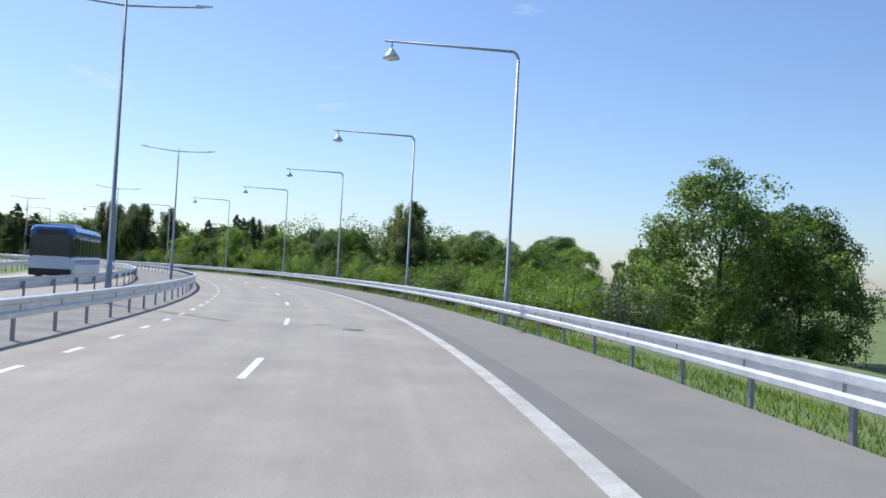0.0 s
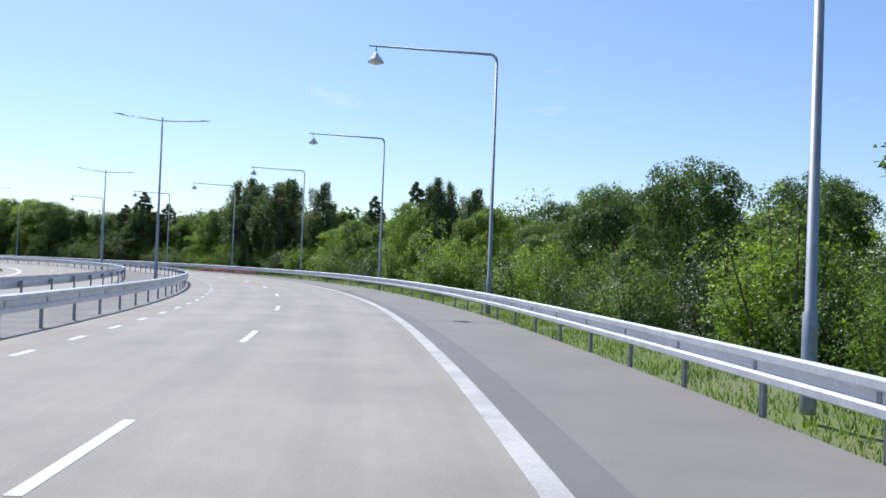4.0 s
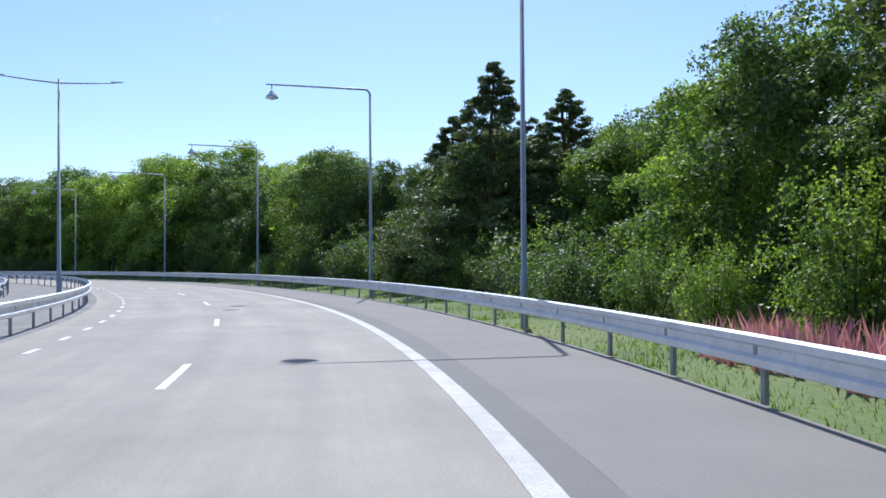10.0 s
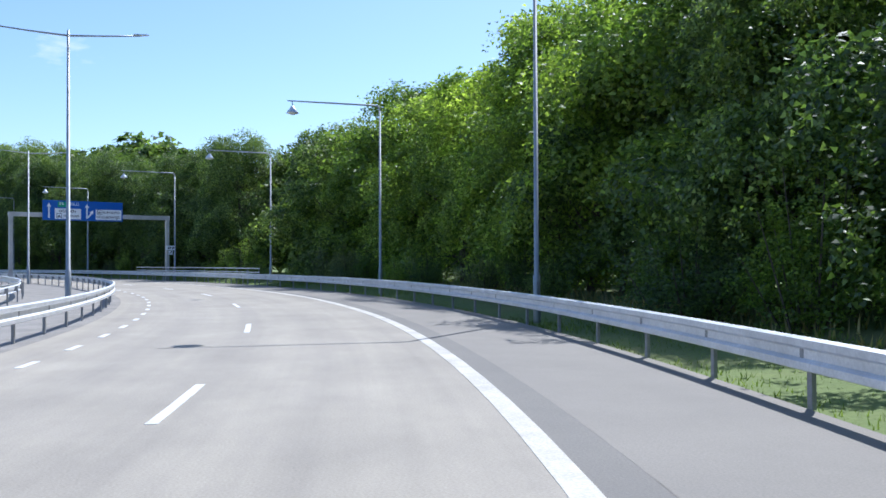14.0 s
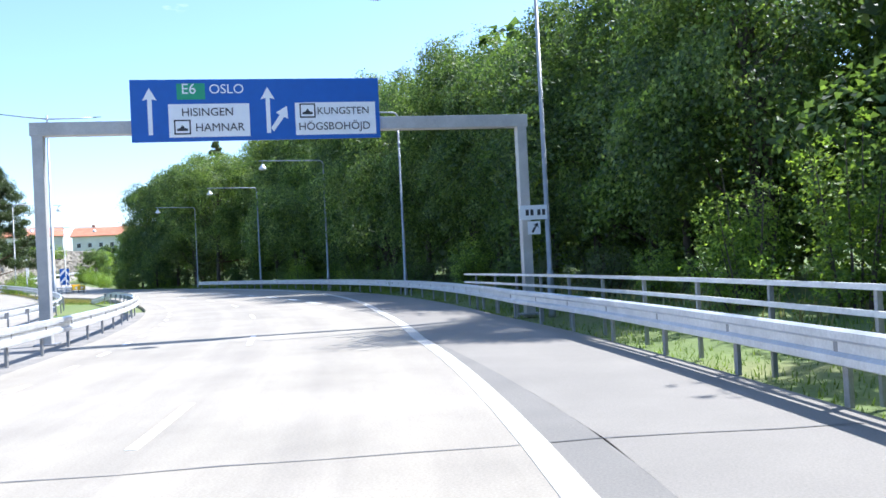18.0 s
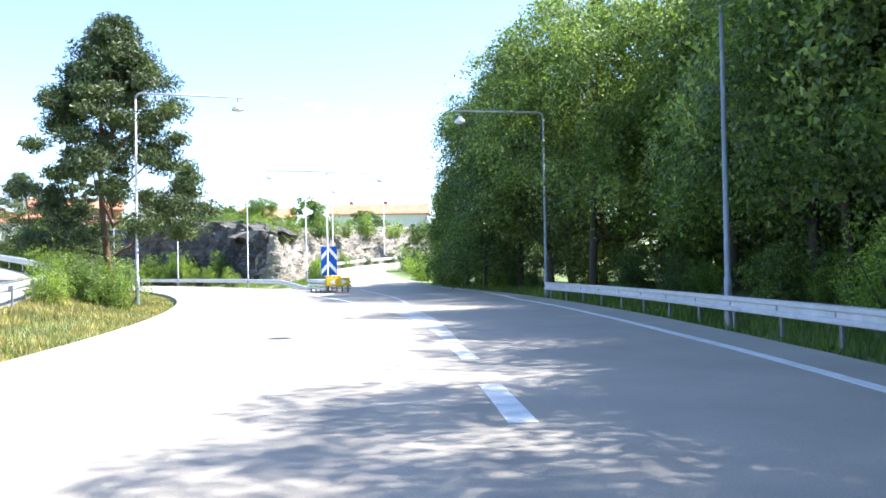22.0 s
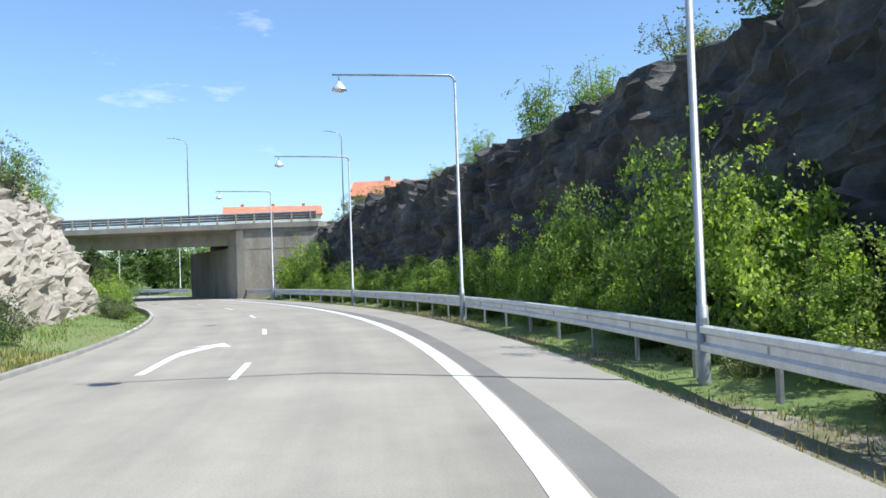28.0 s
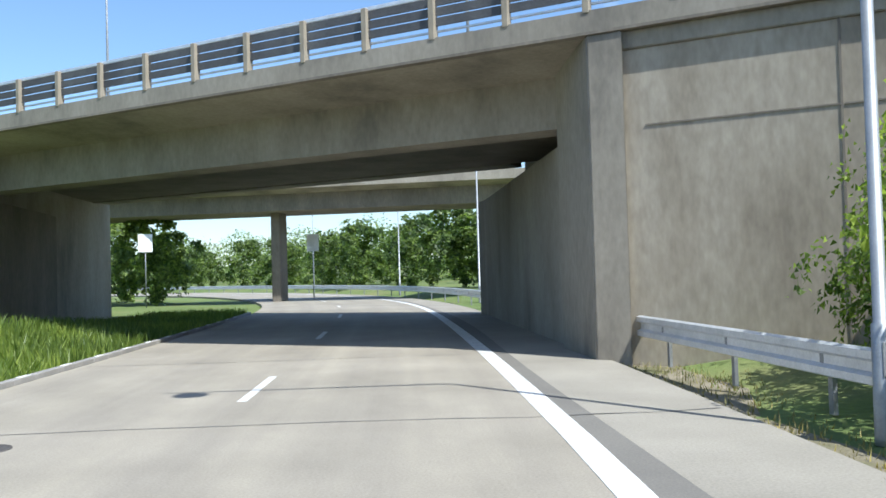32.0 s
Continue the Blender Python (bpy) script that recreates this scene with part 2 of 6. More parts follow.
# rock of the face turned from the sun, its shade put into the colour
M["rock_dark"] = material("shaded_dark_rock", [(0.3, (0.032, 0.03, 0.027)), (0.5, (0.075, 0.069, 0.059)), (0.74, (0.2, 0.182, 0.152))], 0.45, 0.9, 0, 5, 0.8, 0.5, bump_dist=0.08)
# rock of the sunny sides, paler colour stands in for sunlight
M["rock_light"] = material("sunlit_pale_granite", [(0.25, (0.17, 0.145, 0.11)), (0.5, (0.34, 0.3, 0.24)), (0.75, (0.48, 0.43, 0.35))], 0.6, 0.9, 0, 5, 0.7, 0.5, bump_dist=0.08)
M["rock_bank"] = material("sunlit_weathered_rock_bank", [(0.25, (0.1, 0.088, 0.066)), (0.42, (0.2, 0.176, 0.135)), (0.6, (0.31, 0.275, 0.215)), (0.78, (0.4, 0.36, 0.29))], 0.5, 0.92, 0, 3.5, 0.8, 0.6, (1, 1, 2.4), bump_dist=0.1)
M["bark"] = material("bark", [(0.3, (0.05, 0.04, 0.03)), (0.7, (0.12, 0.095, 0.07))], 2, 0.95, 0, 20, 0.6, 0.5, (1, 1, 0.3), bump_dist=0.03)
M["bark_birch"] = material("birch_bark", [(0.35, (0.08, 0.075, 0.07)), (0.5, (0.45, 0.43, 0.4)), (0.8, (0.62, 0.6, 0.56))], 2.5, 0.8, 0, 20, 0.3, 0.4, (1, 1, 3))
M["bark_pine"] = material("pine_bark", [(0.3, (0.09, 0.055, 0.035)), (0.7, (0.2, 0.115, 0.065))], 2, 0.95, 0, 20, 0.6, 0.5, (1, 1, 0.4), bump_dist=0.03)
M["leaf_oak"] = leafy("broad_leaves", (0.048, 0.084, 0.036), (0.2, 0.27, 0.1), 0.48)
M["leaf_bright"] = leafy("bright_leaves", (0.09, 0.15, 0.038), (0.3, 0.385, 0.1), 0.5)
# yellow-green leaves with sunlight put into the colour, for plants that come out too dark
M["leaf_light"] = leafy("sunlit_yellow_green_leaves", (0.11, 0.175, 0.045), (0.37, 0.45, 0.13), 0.58)
M["leaf_deep"] = leafy("deep_green_leaves", (0.035, 0.066, 0.028), (0.15, 0.21, 0.078), 0.5)
M["leaf_birch"] = leafy("birch_leaves", (0.065, 0.09, 0.05), (0.19, 0.22, 0.12), 0.4)
M["needles"] = leafy("pine_needles", (0.05, 0.075, 0.036), (0.15, 0.185, 0.085), 0.25)
M["grass"] = leafy("grass_blades", (0.1, 0.16, 0.035), (0.23, 0.29, 0.085), 0.45, 0.1)
M["grass_dry"] = leafy("dry_grass", (0.19, 0.165, 0.075), (0.4, 0.345, 0.175), 0.3, 0.1)
M["flower"] = leafy("willowherb_flowers", (0.34, 0.13, 0.27), (0.6, 0.28, 0.5), 0.3, 0.1)
M["sign_blue"] = plain("sign_blue", (0.012, 0.1, 0.42), 0.35, 0, 0.06)
M["sign_white"] = plain("sign_white", (0.82, 0.83, 0.84), 0.4, 0, 0.04)
M["sign_green"] = plain("sign_green", (0.03, 0.32, 0.16), 0.4, 0, 0.06)
M["sign_black"] = plain("sign_black", (0.03, 0.03, 0.035), 0.5)
M["yellow"] = plain("yellow_plastic", (0.75, 0.5, 0.02), 0.45, 0, 0.1)
M["amber"] = plain("amber_lamp_plastic", (0.85, 0.42, 0.02), 0.25, 0, 0.08)
M["gantry"] = material("gantry_steel", [(0.3, (0.4, 0.39, 0.37)), (0.7, (0.56, 0.55, 0.52))], 1.2, 0.6, 0.2, 30, 0.06, 0.25)
M["roof"] = material("orange_roof_tiles", [(0.3, (0.44, 0.16, 0.085)), (0.7, (0.58, 0.25, 0.14))], 0.6, 0.85, 0, 6, 0.4, 0.3)
M["plaster"] = material("pale_plaster", [(0.3, (0.62, 0.58, 0.5)), (0.7, (0.76, 0.72, 0.63))], 0.4, 0.9, 0, 8, 0.1, 0.15)
M["brick"] = material("house_brick", [(0.3, (0.3, 0.11, 0.06)), (0.7, (0.4, 0.17, 0.1))], 0.6, 0.9, 0, 8, 0.2, 0.3)
M["window"] = plain("dark_window_glass", (0.03, 0.035, 0.04), 0.08)
M["frame_white"] = plain("white_window_frame", (0.75, 0.75, 0.73), 0.5)
M["car_blue"] = plain("dark_blue_car_paint", (0.012, 0.025, 0.09), 0.15, 0.3, 0.05)
M["bus_blue"] = plain("blue_coach_paint", (0.03, 0.12, 0.42), 0.2, 0.1, 0.05)
M["bus_white"] = plain("pale_coach_paint", (0.5, 0.6, 0.72), 0.25, 0.1, 0.05)
M["rubber"] = plain("rubber", (0.02, 0.02, 0.022), 0.8)
M["rim"] = plain("wheel_rim", (0.45, 0.46, 0.48), 0.3, 0.8)
M["lamp_red"] = plain("red_tail_lamp", (0.5, 0.015, 0.012), 0.2)
M["lamp_clear"] = plain("clear_head_lamp", (0.75, 0.77, 0.8), 0.1, 0.3)
M["black"] = plain("black_trim", (0.02, 0.02, 0.022), 0.5)
M["crane_blue"] = plain("blue_grey_crane_paint", (0.2, 0.26, 0.33), 0.6, 0.1)
M["iron"] = plain("cast_iron_cover", (0.11, 0.1, 0.09), 0.7, 0.3, 0.3, 30)

# ---- the road's alignment: curvature (1/m) along the lane divider of the main carriageway ----
KNOTS = [-60, 0, 40, 80, 120, 160, 200, 240, 280, 320, 360, 400, 440, 480, 516, 522, 548, 564, 700]
BENDS = [0.00374, 0.00375, 0.0038, 0.00412, 0.00522, 0.00652, 0.00733, 0.00804, 0.00799, 0.00656, 0.00596, 0.00621, 0.00661, 0.0069, 0.00656, 0.0012, 0.0014, 0.008, 0.008]
SS = np.arange(-60.0, 700.0, 1.0)
_k = np.interp(SS + 0.5, KNOTS, BENDS)
HH = np.concatenate([[0], np.cumsum(_k)[:-1]])
HH = HH - HH[60] + 0.0477
XX = np.concatenate([[0], np.cumsum(-np.sin(HH + _k / 2))[:-1]])
YY = np.concatenate([[0], np.cumsum(np.cos(HH + _k / 2))[:-1]])
XX, YY = XX - XX[60] - 1.9677, YY - YY[60] - 0.1099
# slight sideways waver of the lanes against that line
BOW = [(14, 0), (48, 0.22), (65, 0.42), (75, 0.52), (86, 0.5), (100, 0.25), (115, 0.0), (134, -0.28), (141, -0.32), (152, -0.18), (168, 0), (180, 0), (200, 0.2), (216, 0.38), (222, 0.38), (230, 0.25), (242, 0), (256, -0.22), (276, -0.28), (294, 0)]


def bow(s):
    return np.interp(s, [row[0] for row in BOW], [row[1] for row in BOW])


_d = np.convolve(np.pad(bow(SS), 4, "edge"), np.ones(9) / 9, "valid")
XX, YY = XX - np.cos(HH) * _d, YY - np.sin(HH) * _d


def at(s, lat=0.0, z=0.0):
    """The place at s metres along the road, lat metres to its left, z up."""
    x, y, h = np.interp(s, SS, XX), np.interp(s, SS, YY), np.interp(s, SS, HH)
    return Vector((x - math.cos(h) * lat, y - math.sin(h) * lat, z))


def heading(s):
    return float(np.interp(s, SS, HH))


def frame_at(s, lat=0.0, z=0.0, turn=0.0):
    """A pose whose y runs along the road and whose x points to its right."""
    return Matrix.Translation(at(s, lat, z)) @ Matrix.Rotation(heading(s) + turn, 4, "Z")


def opp(s):
    """How far the other carriageway has swung away to the left."""
    return 0.0 if s < 380 else 0.003 * (s - 380) ** 2


def opp_z(s):
    """The climb of the other carriageway."""
    return 0.0 if s < 345 else 0.00035 * min(s - 345, 110) ** 2


# the exit ramp bends away to the right: s, lat of its left edge, height
RAMP = [(430, -12.2, 0.05), (441.2, -15.1, 0.5), (450.5, -18.6, 1.15), (458.6, -23.9, 1.6), (464.5, -32.4, 2.1), (469.1, -43.8, 2.6), (472.4, -59.2, 3.1), (474.2, -81.1, 3.6)]
RAMP_S, RAMP_L, RAMP_Z = (np.array([row[k] for row in RAMP]) for k in range(3))


def exit_mid(s):
    if s < 430:
        return -5.85 - 0.00138 * max(0, s - 345) ** 2
    return float(np.interp(s, RAMP_S, RAMP_L)) - 3.6 - 0.05 * max(0, s - 455)


def exit_z(s):
    return float(np.interp(s, RAMP_S, RAMP_Z)) * min(1.0, max(0.0, (s - 424) / 10))


# ---- mesh helpers ----


def mesh_of(name, verts, faces, mat=None, smooth=False):
    me = bpy.data.meshes.new(name)
    me.from_pydata([tuple(v) for v in verts], [], faces)
    if mat:
        me.materials.append(M[mat])
    if smooth:
        me.polygons.foreach_set("use_smooth", [True] * len(me.polygons))
    me.update()
    return me


def part(name, me, parent=None, m=None, label=""):
    ob = new(name, me)
    if parent is not None:
        ob.parent = parent
    if m is not None:
        ob.matrix_local = m
    return tagged(ob, label)


def thing(name, m, label, category, group="", kind=""):
    ob = new(name)
    ob.matrix_world = m
    ob.empty_display_size = 0.2
    return tagged(ob, label, category, group, kind)


def box_mesh(name, sx, sy, sz, mat, bevel=0.0, base=True):
    bm = bmesh.new()
    bmesh.ops.create_cube(bm, size=1.0)
    for v in bm.verts:
        v.co = Vector((v.co.x * sx, v.co.y * sy, (v.co.z + (0.5 if base else 0)) * sz))
    if bevel:
        bmesh.ops.bevel(bm, geom=bm.edges[:], offset=bevel, segments=2, affect="EDGES", profile=0.6)
    me = bpy.data.meshes.new(name)
    bm.to_mesh(me)
    bm.free()
    me.materials.append(M[mat])
    return me


def tube_mesh(name, points, radii, sides, mat, caps=True):
    """A round bar along the points, with a radius at each."""
    pts = [Vector(p) for p in points]
    vs, fs, up = [], [], None
    for i, p in enumerate(pts):
        d = (pts[min(i + 1, len(pts) - 1)] - pts[max(i - 1, 0)]).normalized()
        if up is None:
            up = Vector((1, 0, 0)) if abs(d.x) < 0.9 else Vector((0, 1, 0))
        a = (up - d * up.dot(d)).normalized()
        up = a
        b = d.cross(a)
        for k in range(sides):
            w = 2 * math.pi * k / sides
            vs.append(p + (a * math.cos(w) + b * math.sin(w)) * radii[i])
    for i in range(len(pts) - 1):
        for k in range(sides):
            fs.append((i * sides + k, i * sides + (k + 1) % sides, (i + 1) * sides + (k + 1) % sides, (i + 1) * sides + k))
    if caps:
        fs.append(tuple(range(sides))[::-1])
        fs.append(tuple((len(pts) - 1) * sides + k for k in range(sides)))
    return mesh_of(name, vs, fs, mat, True)


def sweep(name, s0, s1, profile, mat, step=2.0, shift=None, closed=True, lift=None, smooth=False):
    """A cross-section of (lat, z) carried along the road from s0 to s1."""
    n = max(2, int((s1 - s0) / step) + 1)
    vs, fs, k = [], [], len(profile)
    for i in range(n):
        s = s0 + (s1 - s0) * i / (n - 1)
        dl, dz = (shift(s) if shift else 0.0), (lift(s) if lift else 0.0)
        vs += [at(s, lat + dl, z + dz) for lat, z in profile]
    for i in range(n - 1):
        for j in range(k if closed else k - 1):
            a, b = i * k + j, i * k + (j + 1) % k
            fs.append((a, b, b + k, a + k))
    if closed:
        fs.append(tuple(range(k))[::-1])
        fs.append(tuple((n - 1) * k + j for j in range(k)))
    return mesh_of(name, vs, fs, mat, smooth)


def slab(lat0, lat1, top, deep):
    return [(lat0, top), (lat1, top), (lat1, top - deep), (lat0, top - deep)]


def band(name, edge_a, edge_b, s0, s1, top, deep, mat, step=2.0, za=None):
    """A slab between two edges that are functions of s."""
    n = max(2, int((s1 - s0) / step) + 1)
    vs, fs = [], []
    for i in range(n):
        s = s0 + (s1 - s0) * i / (n - 1)
        z = top + (za(s) if za else 0)
        a, b = edge_a(s), edge_b(s)
        vs += [at(s, a, z), at(s, b, z), at(s, b, z - deep), at(s, a, z - deep)]
    for i in range(n - 1):
        for j in range(4):
            a, b = i * 4 + j, i * 4 + (j + 1) % 4
            fs.append((a, b, b + 4, a + 4))
    fs += [(3, 2, 1, 0), tuple((n - 1) * 4 + j for j in range(4))]
    return mesh_of(name, vs, fs, mat)

# ---- ground ----


def road_coords(px, py):
    """s and lat of many places, by the nearest point of the alignment."""
    s_out, l_out = np.empty(len(px)), np.empty(len(px))
    cx, cy, ch, cs = XX[::2], YY[::2], HH[::2], SS[::2]
    for i in range(0, len(px), 4000):
        dx, dy = px[i:i + 4000, None] - cx[None], py[i:i + 4000, None] - cy[None]
        k = np.argmin(dx * dx + dy * dy, axis=1)
        r = np.arange(len(k))
        s_out[i:i + 4000] = cs[k]
        l_out[i:i + 4000] = -dx[r, k] * np.cos(ch[k]) - dy[r, k] * np.sin(ch[k])
    return s_out, l_out


def smooth01(x):
    x = np.clip(x, 0, 1)
    return x * x * (3 - 2 * x)


def ground_height(s, lat):
    """Height of the soil: flat under the roads, a bank on the inner island, a rise behind the rock, a fall towards the open side."""
    z = np.full(len(s), -0.16)
    right = -lat
    verge = smooth01((right - 8.2) / 4)
    z += np.where(s < 345, verge * np.interp(s, [0, 60, 120, 200, 345], [-0.5, -0.4, 0.1, 0.45, 0.5]), 0)
    z += np.where(s < 75, -1.6 * smooth01((right - 16) / 14) * smooth01((75 - s) / 30), 0)
    z += np.where((s >= 345) & (s < 436), 0.4 * smooth01((right - (11.5 + 0.00138 * np.maximum(0, s - 345) ** 2)) / 4), 0)
    swing = 0.003 * np.maximum(0, s - 380) ** 2
    wedge = smooth01((s - 362) / 12) * smooth01((556 - s) / 20) * (1 - smooth01((lat - 7.6 - swing) / 1.4))
    z += wedge * smooth01((lat - 4.9) / 1.5) * 0.1 + wedge * smooth01((lat - 5.6) / 6) * np.interp(s, [360, 400, 440, 520, 600], [0.3, 1.4, 1.5, 1.2, 0.8]) * smooth01((40 - lat) / 15)
    z += smooth01((lat - 7.6 - swing) / 1.4) * 0.00035 * np.minimum(np.maximum(0, s - 345), 110) ** 2 * smooth01((520 - s) / 40) * smooth01((75 - lat) / 30)
    ramp_l = np.where(s < 430, -900, np.where(s > 474.2, -900, np.interp(s, RAMP_S, RAMP_L)))
    inner = smooth01((lat - ramp_l - 1.2) / 3)
    z += np.where(s > 436, smooth01((right - 7.6) / 2.5) * 0.5, 0) * inner
    behind = smooth01((s - np.interp(right, [11.6, 17.6, 20.4, 25.2, 32, 42, 56, 76], [452, 455.5, 459.5, 464, 468.2, 472, 475.5, 478.5]) - 5) / 5)
    z += smooth01((s - 456) / 22) * smooth01((545 - s) / 12) * smooth01((right - 14.5) / 4) * 5.5 * inner * behind
    z += smooth01((s - 470) / 60) * smooth01((right - 36) / 60) * 5.0 * inner * behind
    z += (1 - inner) * np.interp(s, RAMP_S, RAMP_Z)
    return z


CELL = 2.5
gx, gy = np.meshgrid(np.arange(-470, 170, CELL), np.arange(-270, 380, CELL))
ny, nx = gx.shape
gs, gl = road_coords(gx.ravel(), gy.ravel())
gz = ground_height(gs, gl)
flat_roads = (gl > -7.0) & (gl < 18) & (gs < 362)
rng = np.random.default_rng(3)
gz += np.where(flat_roads, 0, rng.normal(0, 0.035, len(gz)))
gv = [tuple(v) for v in np.stack([gx.ravel(), gy.ravel(), gz], 1).tolist()]
gf = [(j * nx + i, j * nx + i + 1, (j + 1) * nx + i + 1, (j + 1) * nx + i) for j in range(ny - 1) for i in range(nx - 1)]
# the same sheet goes on to the horizon
rim_i = [i for i in range(nx)] + [(j + 1) * nx - 1 for j in range(1, ny)] + [(ny - 1) * nx + i for i in range(nx - 2, -1, -1)] + [j * nx for j in range(ny - 2, 0, -1)]
far0 = len(gv)
for i in rim_i:
    x, y, z = gv[i]
    w = Vector((x + 150, y - 55, 0)).normalized() * 2600
    gv.append((x + w.x, y + w.y, -2.0))
nr = len(rim_i)
gf += [(rim_i[k], far0 + k, far0 + (k + 1) % nr, rim_i[(k + 1) % nr]) for k in range(nr)]
tagged(new("ground", mesh_of("ground", gv, gf, "grass_ground", True)), "grassy ground beside the motorway, green with dry patches", "ground", kind="structure")

# ---- carriageways ----
road_me = sweep("road", -50, 690, slab(4.45, -4.12, 0.0, 0.3), "lane_asphalt")
lay = road_me.uv_layers.new(name="lane")
_k = np.empty(len(road_me.loops), dtype=np.int32)
road_me.loops.foreach_get("vertex_index", _k)
lay.data.foreach_set("uv", np.stack([np.array([4.45, -4.12, -4.12, 4.45])[_k % 4], -50 + 740 * (_k // 4) / (len(road_me.vertices) / 4 - 1)], 1).ravel())
tagged(new("road", road_me), "grey worn asphalt of the two-lane carriageway", "road", kind="structure")
strip_edge = lambda s: -4.12 - (0.5 + 0.06 * math.sin(s * 0.17)) * min(1.0, max(0.0, (312 - s) / 12))  # noqa: E731
tagged(new("road_strip", band("road_strip", lambda s: -4.12, strip_edge, -50, 312, -0.003, 0.3, "strip_asphalt")), "darker asphalt strip along the edge line", "road", kind="structure")
tagged(new("road_shoulder", band("road_shoulder", strip_edge, lambda s: -7.45 - 1.8 * min(1.0, max(0.0, (s - 318) / 26)), -50, 345, -0.003, 0.3, "shoulder_asphalt")), "darker asphalt hard shoulder along the edge line", "road", kind="structure")
tagged(new("road_strip_ramp", band("road_strip", lambda s: -4.12, lambda s: -4.65 - 0.1 * math.sin(s * 0.21), 432, 690, -0.003, 0.3, "strip_asphalt")), "dark asphalt strip beside the slip road edge line", "road", kind="structure")
tagged(new("road_shoulder_ramp", band("road_shoulder", lambda s: -4.65 - 0.1 * math.sin(s * 0.21), lambda s: -6.3, 432, 690, -0.003, 0.3, "shoulder_pale")), "asphalt shoulder of the slip road", "road", kind="structure")
tagged(new("verge_ramp", band("verge_ramp", lambda s: -6.3, lambda s: -7.9, 436, 540, -0.115, 0.1, "verge_soil")), "dry stony soil under the slip road guard rail", "verge", kind="structure")
out_edge = lambda s: exit_mid(s) - 3.4 - 0.9 * min(1, max(0, (s - 345) / 40))  # noqa: E731
tagged(new("road_exit", band("road_exit", lambda s: -4.12, out_edge, 345, 432, -0.002, 0.3, "asphalt", 2.0, exit_z)), "asphalt exit lane splitting off to the right", "road", kind="structure")
tagged(new("road_exit_ramp", band("road_exit", lambda s: exit_mid(s) + 3.6 + 0.05 * max(0, s - 455), out_edge, 432, 474, -0.002, 0.6, "asphalt", 1.0, exit_z)), "asphalt exit ramp climbing away to the right", "road", kind="structure")
tagged(new("road_opposite", band("road_opposite", lambda s: 9.2 + opp(s), lambda s: 17.6 + opp(s), -50, 470, -0.004, 0.3, "asphalt", 2.0, opp_z)), "asphalt of the opposite carriageway beyond the median", "road", kind="structure")
tagged(new("road_median", sweep("road_median", -50, 338, slab(9.2, 4.45, -0.01, 0.3), "gravel")), "gravel strip between the two guard rails", "median", kind="structure")

# ---- painted lines ----


def edge_exit(s):
    """The line that the edge line follows where the exit lane opens."""
    return float(np.interp(s, [312, 324, 336, 346, 362, 378, 386, 400, 412], [-3.98, -4.6, -5.85, -7.0, -8.7, -9.95, -10.8, -12.6, exit_mid(412) - 3.37]))



def edge_shift(s):
    return min(0.0, edge_exit(s) + 3.98)


def line(name, lat0, lat1, s0, s1, step=2.0, top=0.006, fa=None):
    f = fa or (lambda s: 0.0)
    return band(name, lambda s: lat0 + f(s), lambda s: lat1 + f(s), s0, s1, top, 0.02, "paint", step)


def marking(name, me, label, group=""):
    return tagged(new(name, me), label, "road marking", group, "structure")


marking("edge_line_right", band("edge_line", lambda s: -3.84 + edge_shift(s), lambda s: -4.11 + edge_shift(s), -50, 360, 0.006, 0.02, "paint_worn"), "solid white edge line by the hard shoulder")
marking("edge_line_ramp", line("edge_line", -3.77, -4.08, 393, 690, 2.0, 0.006, lambda s: float(np.interp(s, [393, 412, 420, 448, 460, 510, 525], [-0.22, -0.18, 0.1, 0.15, 0.0, 0.0, -0.2]))), "solid white edge line along the slip road")
for s in np.arange(1.0, 690, 12.0):
    marking("lane_dash", line("lane_dash", 0.07, -0.07, s, s + 3.0, 1.0), "short white lane dash", "lane dashes")
for s in np.arange(0.5, 362, 3.0):
    marking("edge_dash", line("edge_dash", 3.38, 3.24, s, s + 1.0, 1.0), "short worn white edge dash by the median", "median edge dashes")
for s in np.arange(327.8, 374, 6.5):
    mid = float(np.interp(s, [335, 357, 368, 374], [-3.72, -3.85, -4.1, -4.22]))
    marking("exit_dash", line("exit_dash", mid + 0.17, mid - 0.17, s, s + 3.1, 1.0), "broad white dash at the exit lane", "exit dashes")
marking("edge_line_exit", line("edge_line", 0.12, -0.13, 360, 430, 2.0, 0.006, lambda s: edge_exit(s) if s < 412 else exit_mid(s) - 3.37), "white edge line of the exit lane")
marking("gore_area", band("gore_area", lambda s: float(np.interp(s, [377, 387, 393], [-4.15, -4.3, -4.2])), lambda s: float(np.interp(s, [377, 387, 393], [-4.45, -5.2, -5.5])), 377, 393, 0.006, 0.02, "paint_worn", 1.0), "white painted nose where exit and slip road part")
gore_right = lambda s: float(np.interp(s, [393, 400, 408, 414, 420, 427, 436], [-5.3, -6.6, -7.8, -8.6, -9.65, -11.3, -13.3]))  # noqa: E731
marking("edge_line_gore", band("edge_line", lambda s: gore_right(s) + 0.11, lambda s: gore_right(s) - 0.11, 393, 436, 0.007, 0.02, "paint_worn"), "white edge line on the far side of the gore")
for s in (404, 409.5, 415, 420.5, 426):
    w = 1.0 + (s - 400) * 0.1
    for k in (0, 1):
        a = -4.5 - k * (w * 0.55)
        marking("gore_bar", band("gore_bar", lambda q, a=a: a, lambda q, a=a, w=w: a - w * 0.42, s, s + 0.26, 0.006, 0.02, "paint_worn", 0.5), "short worn white bar in the gore area", "gore bars")
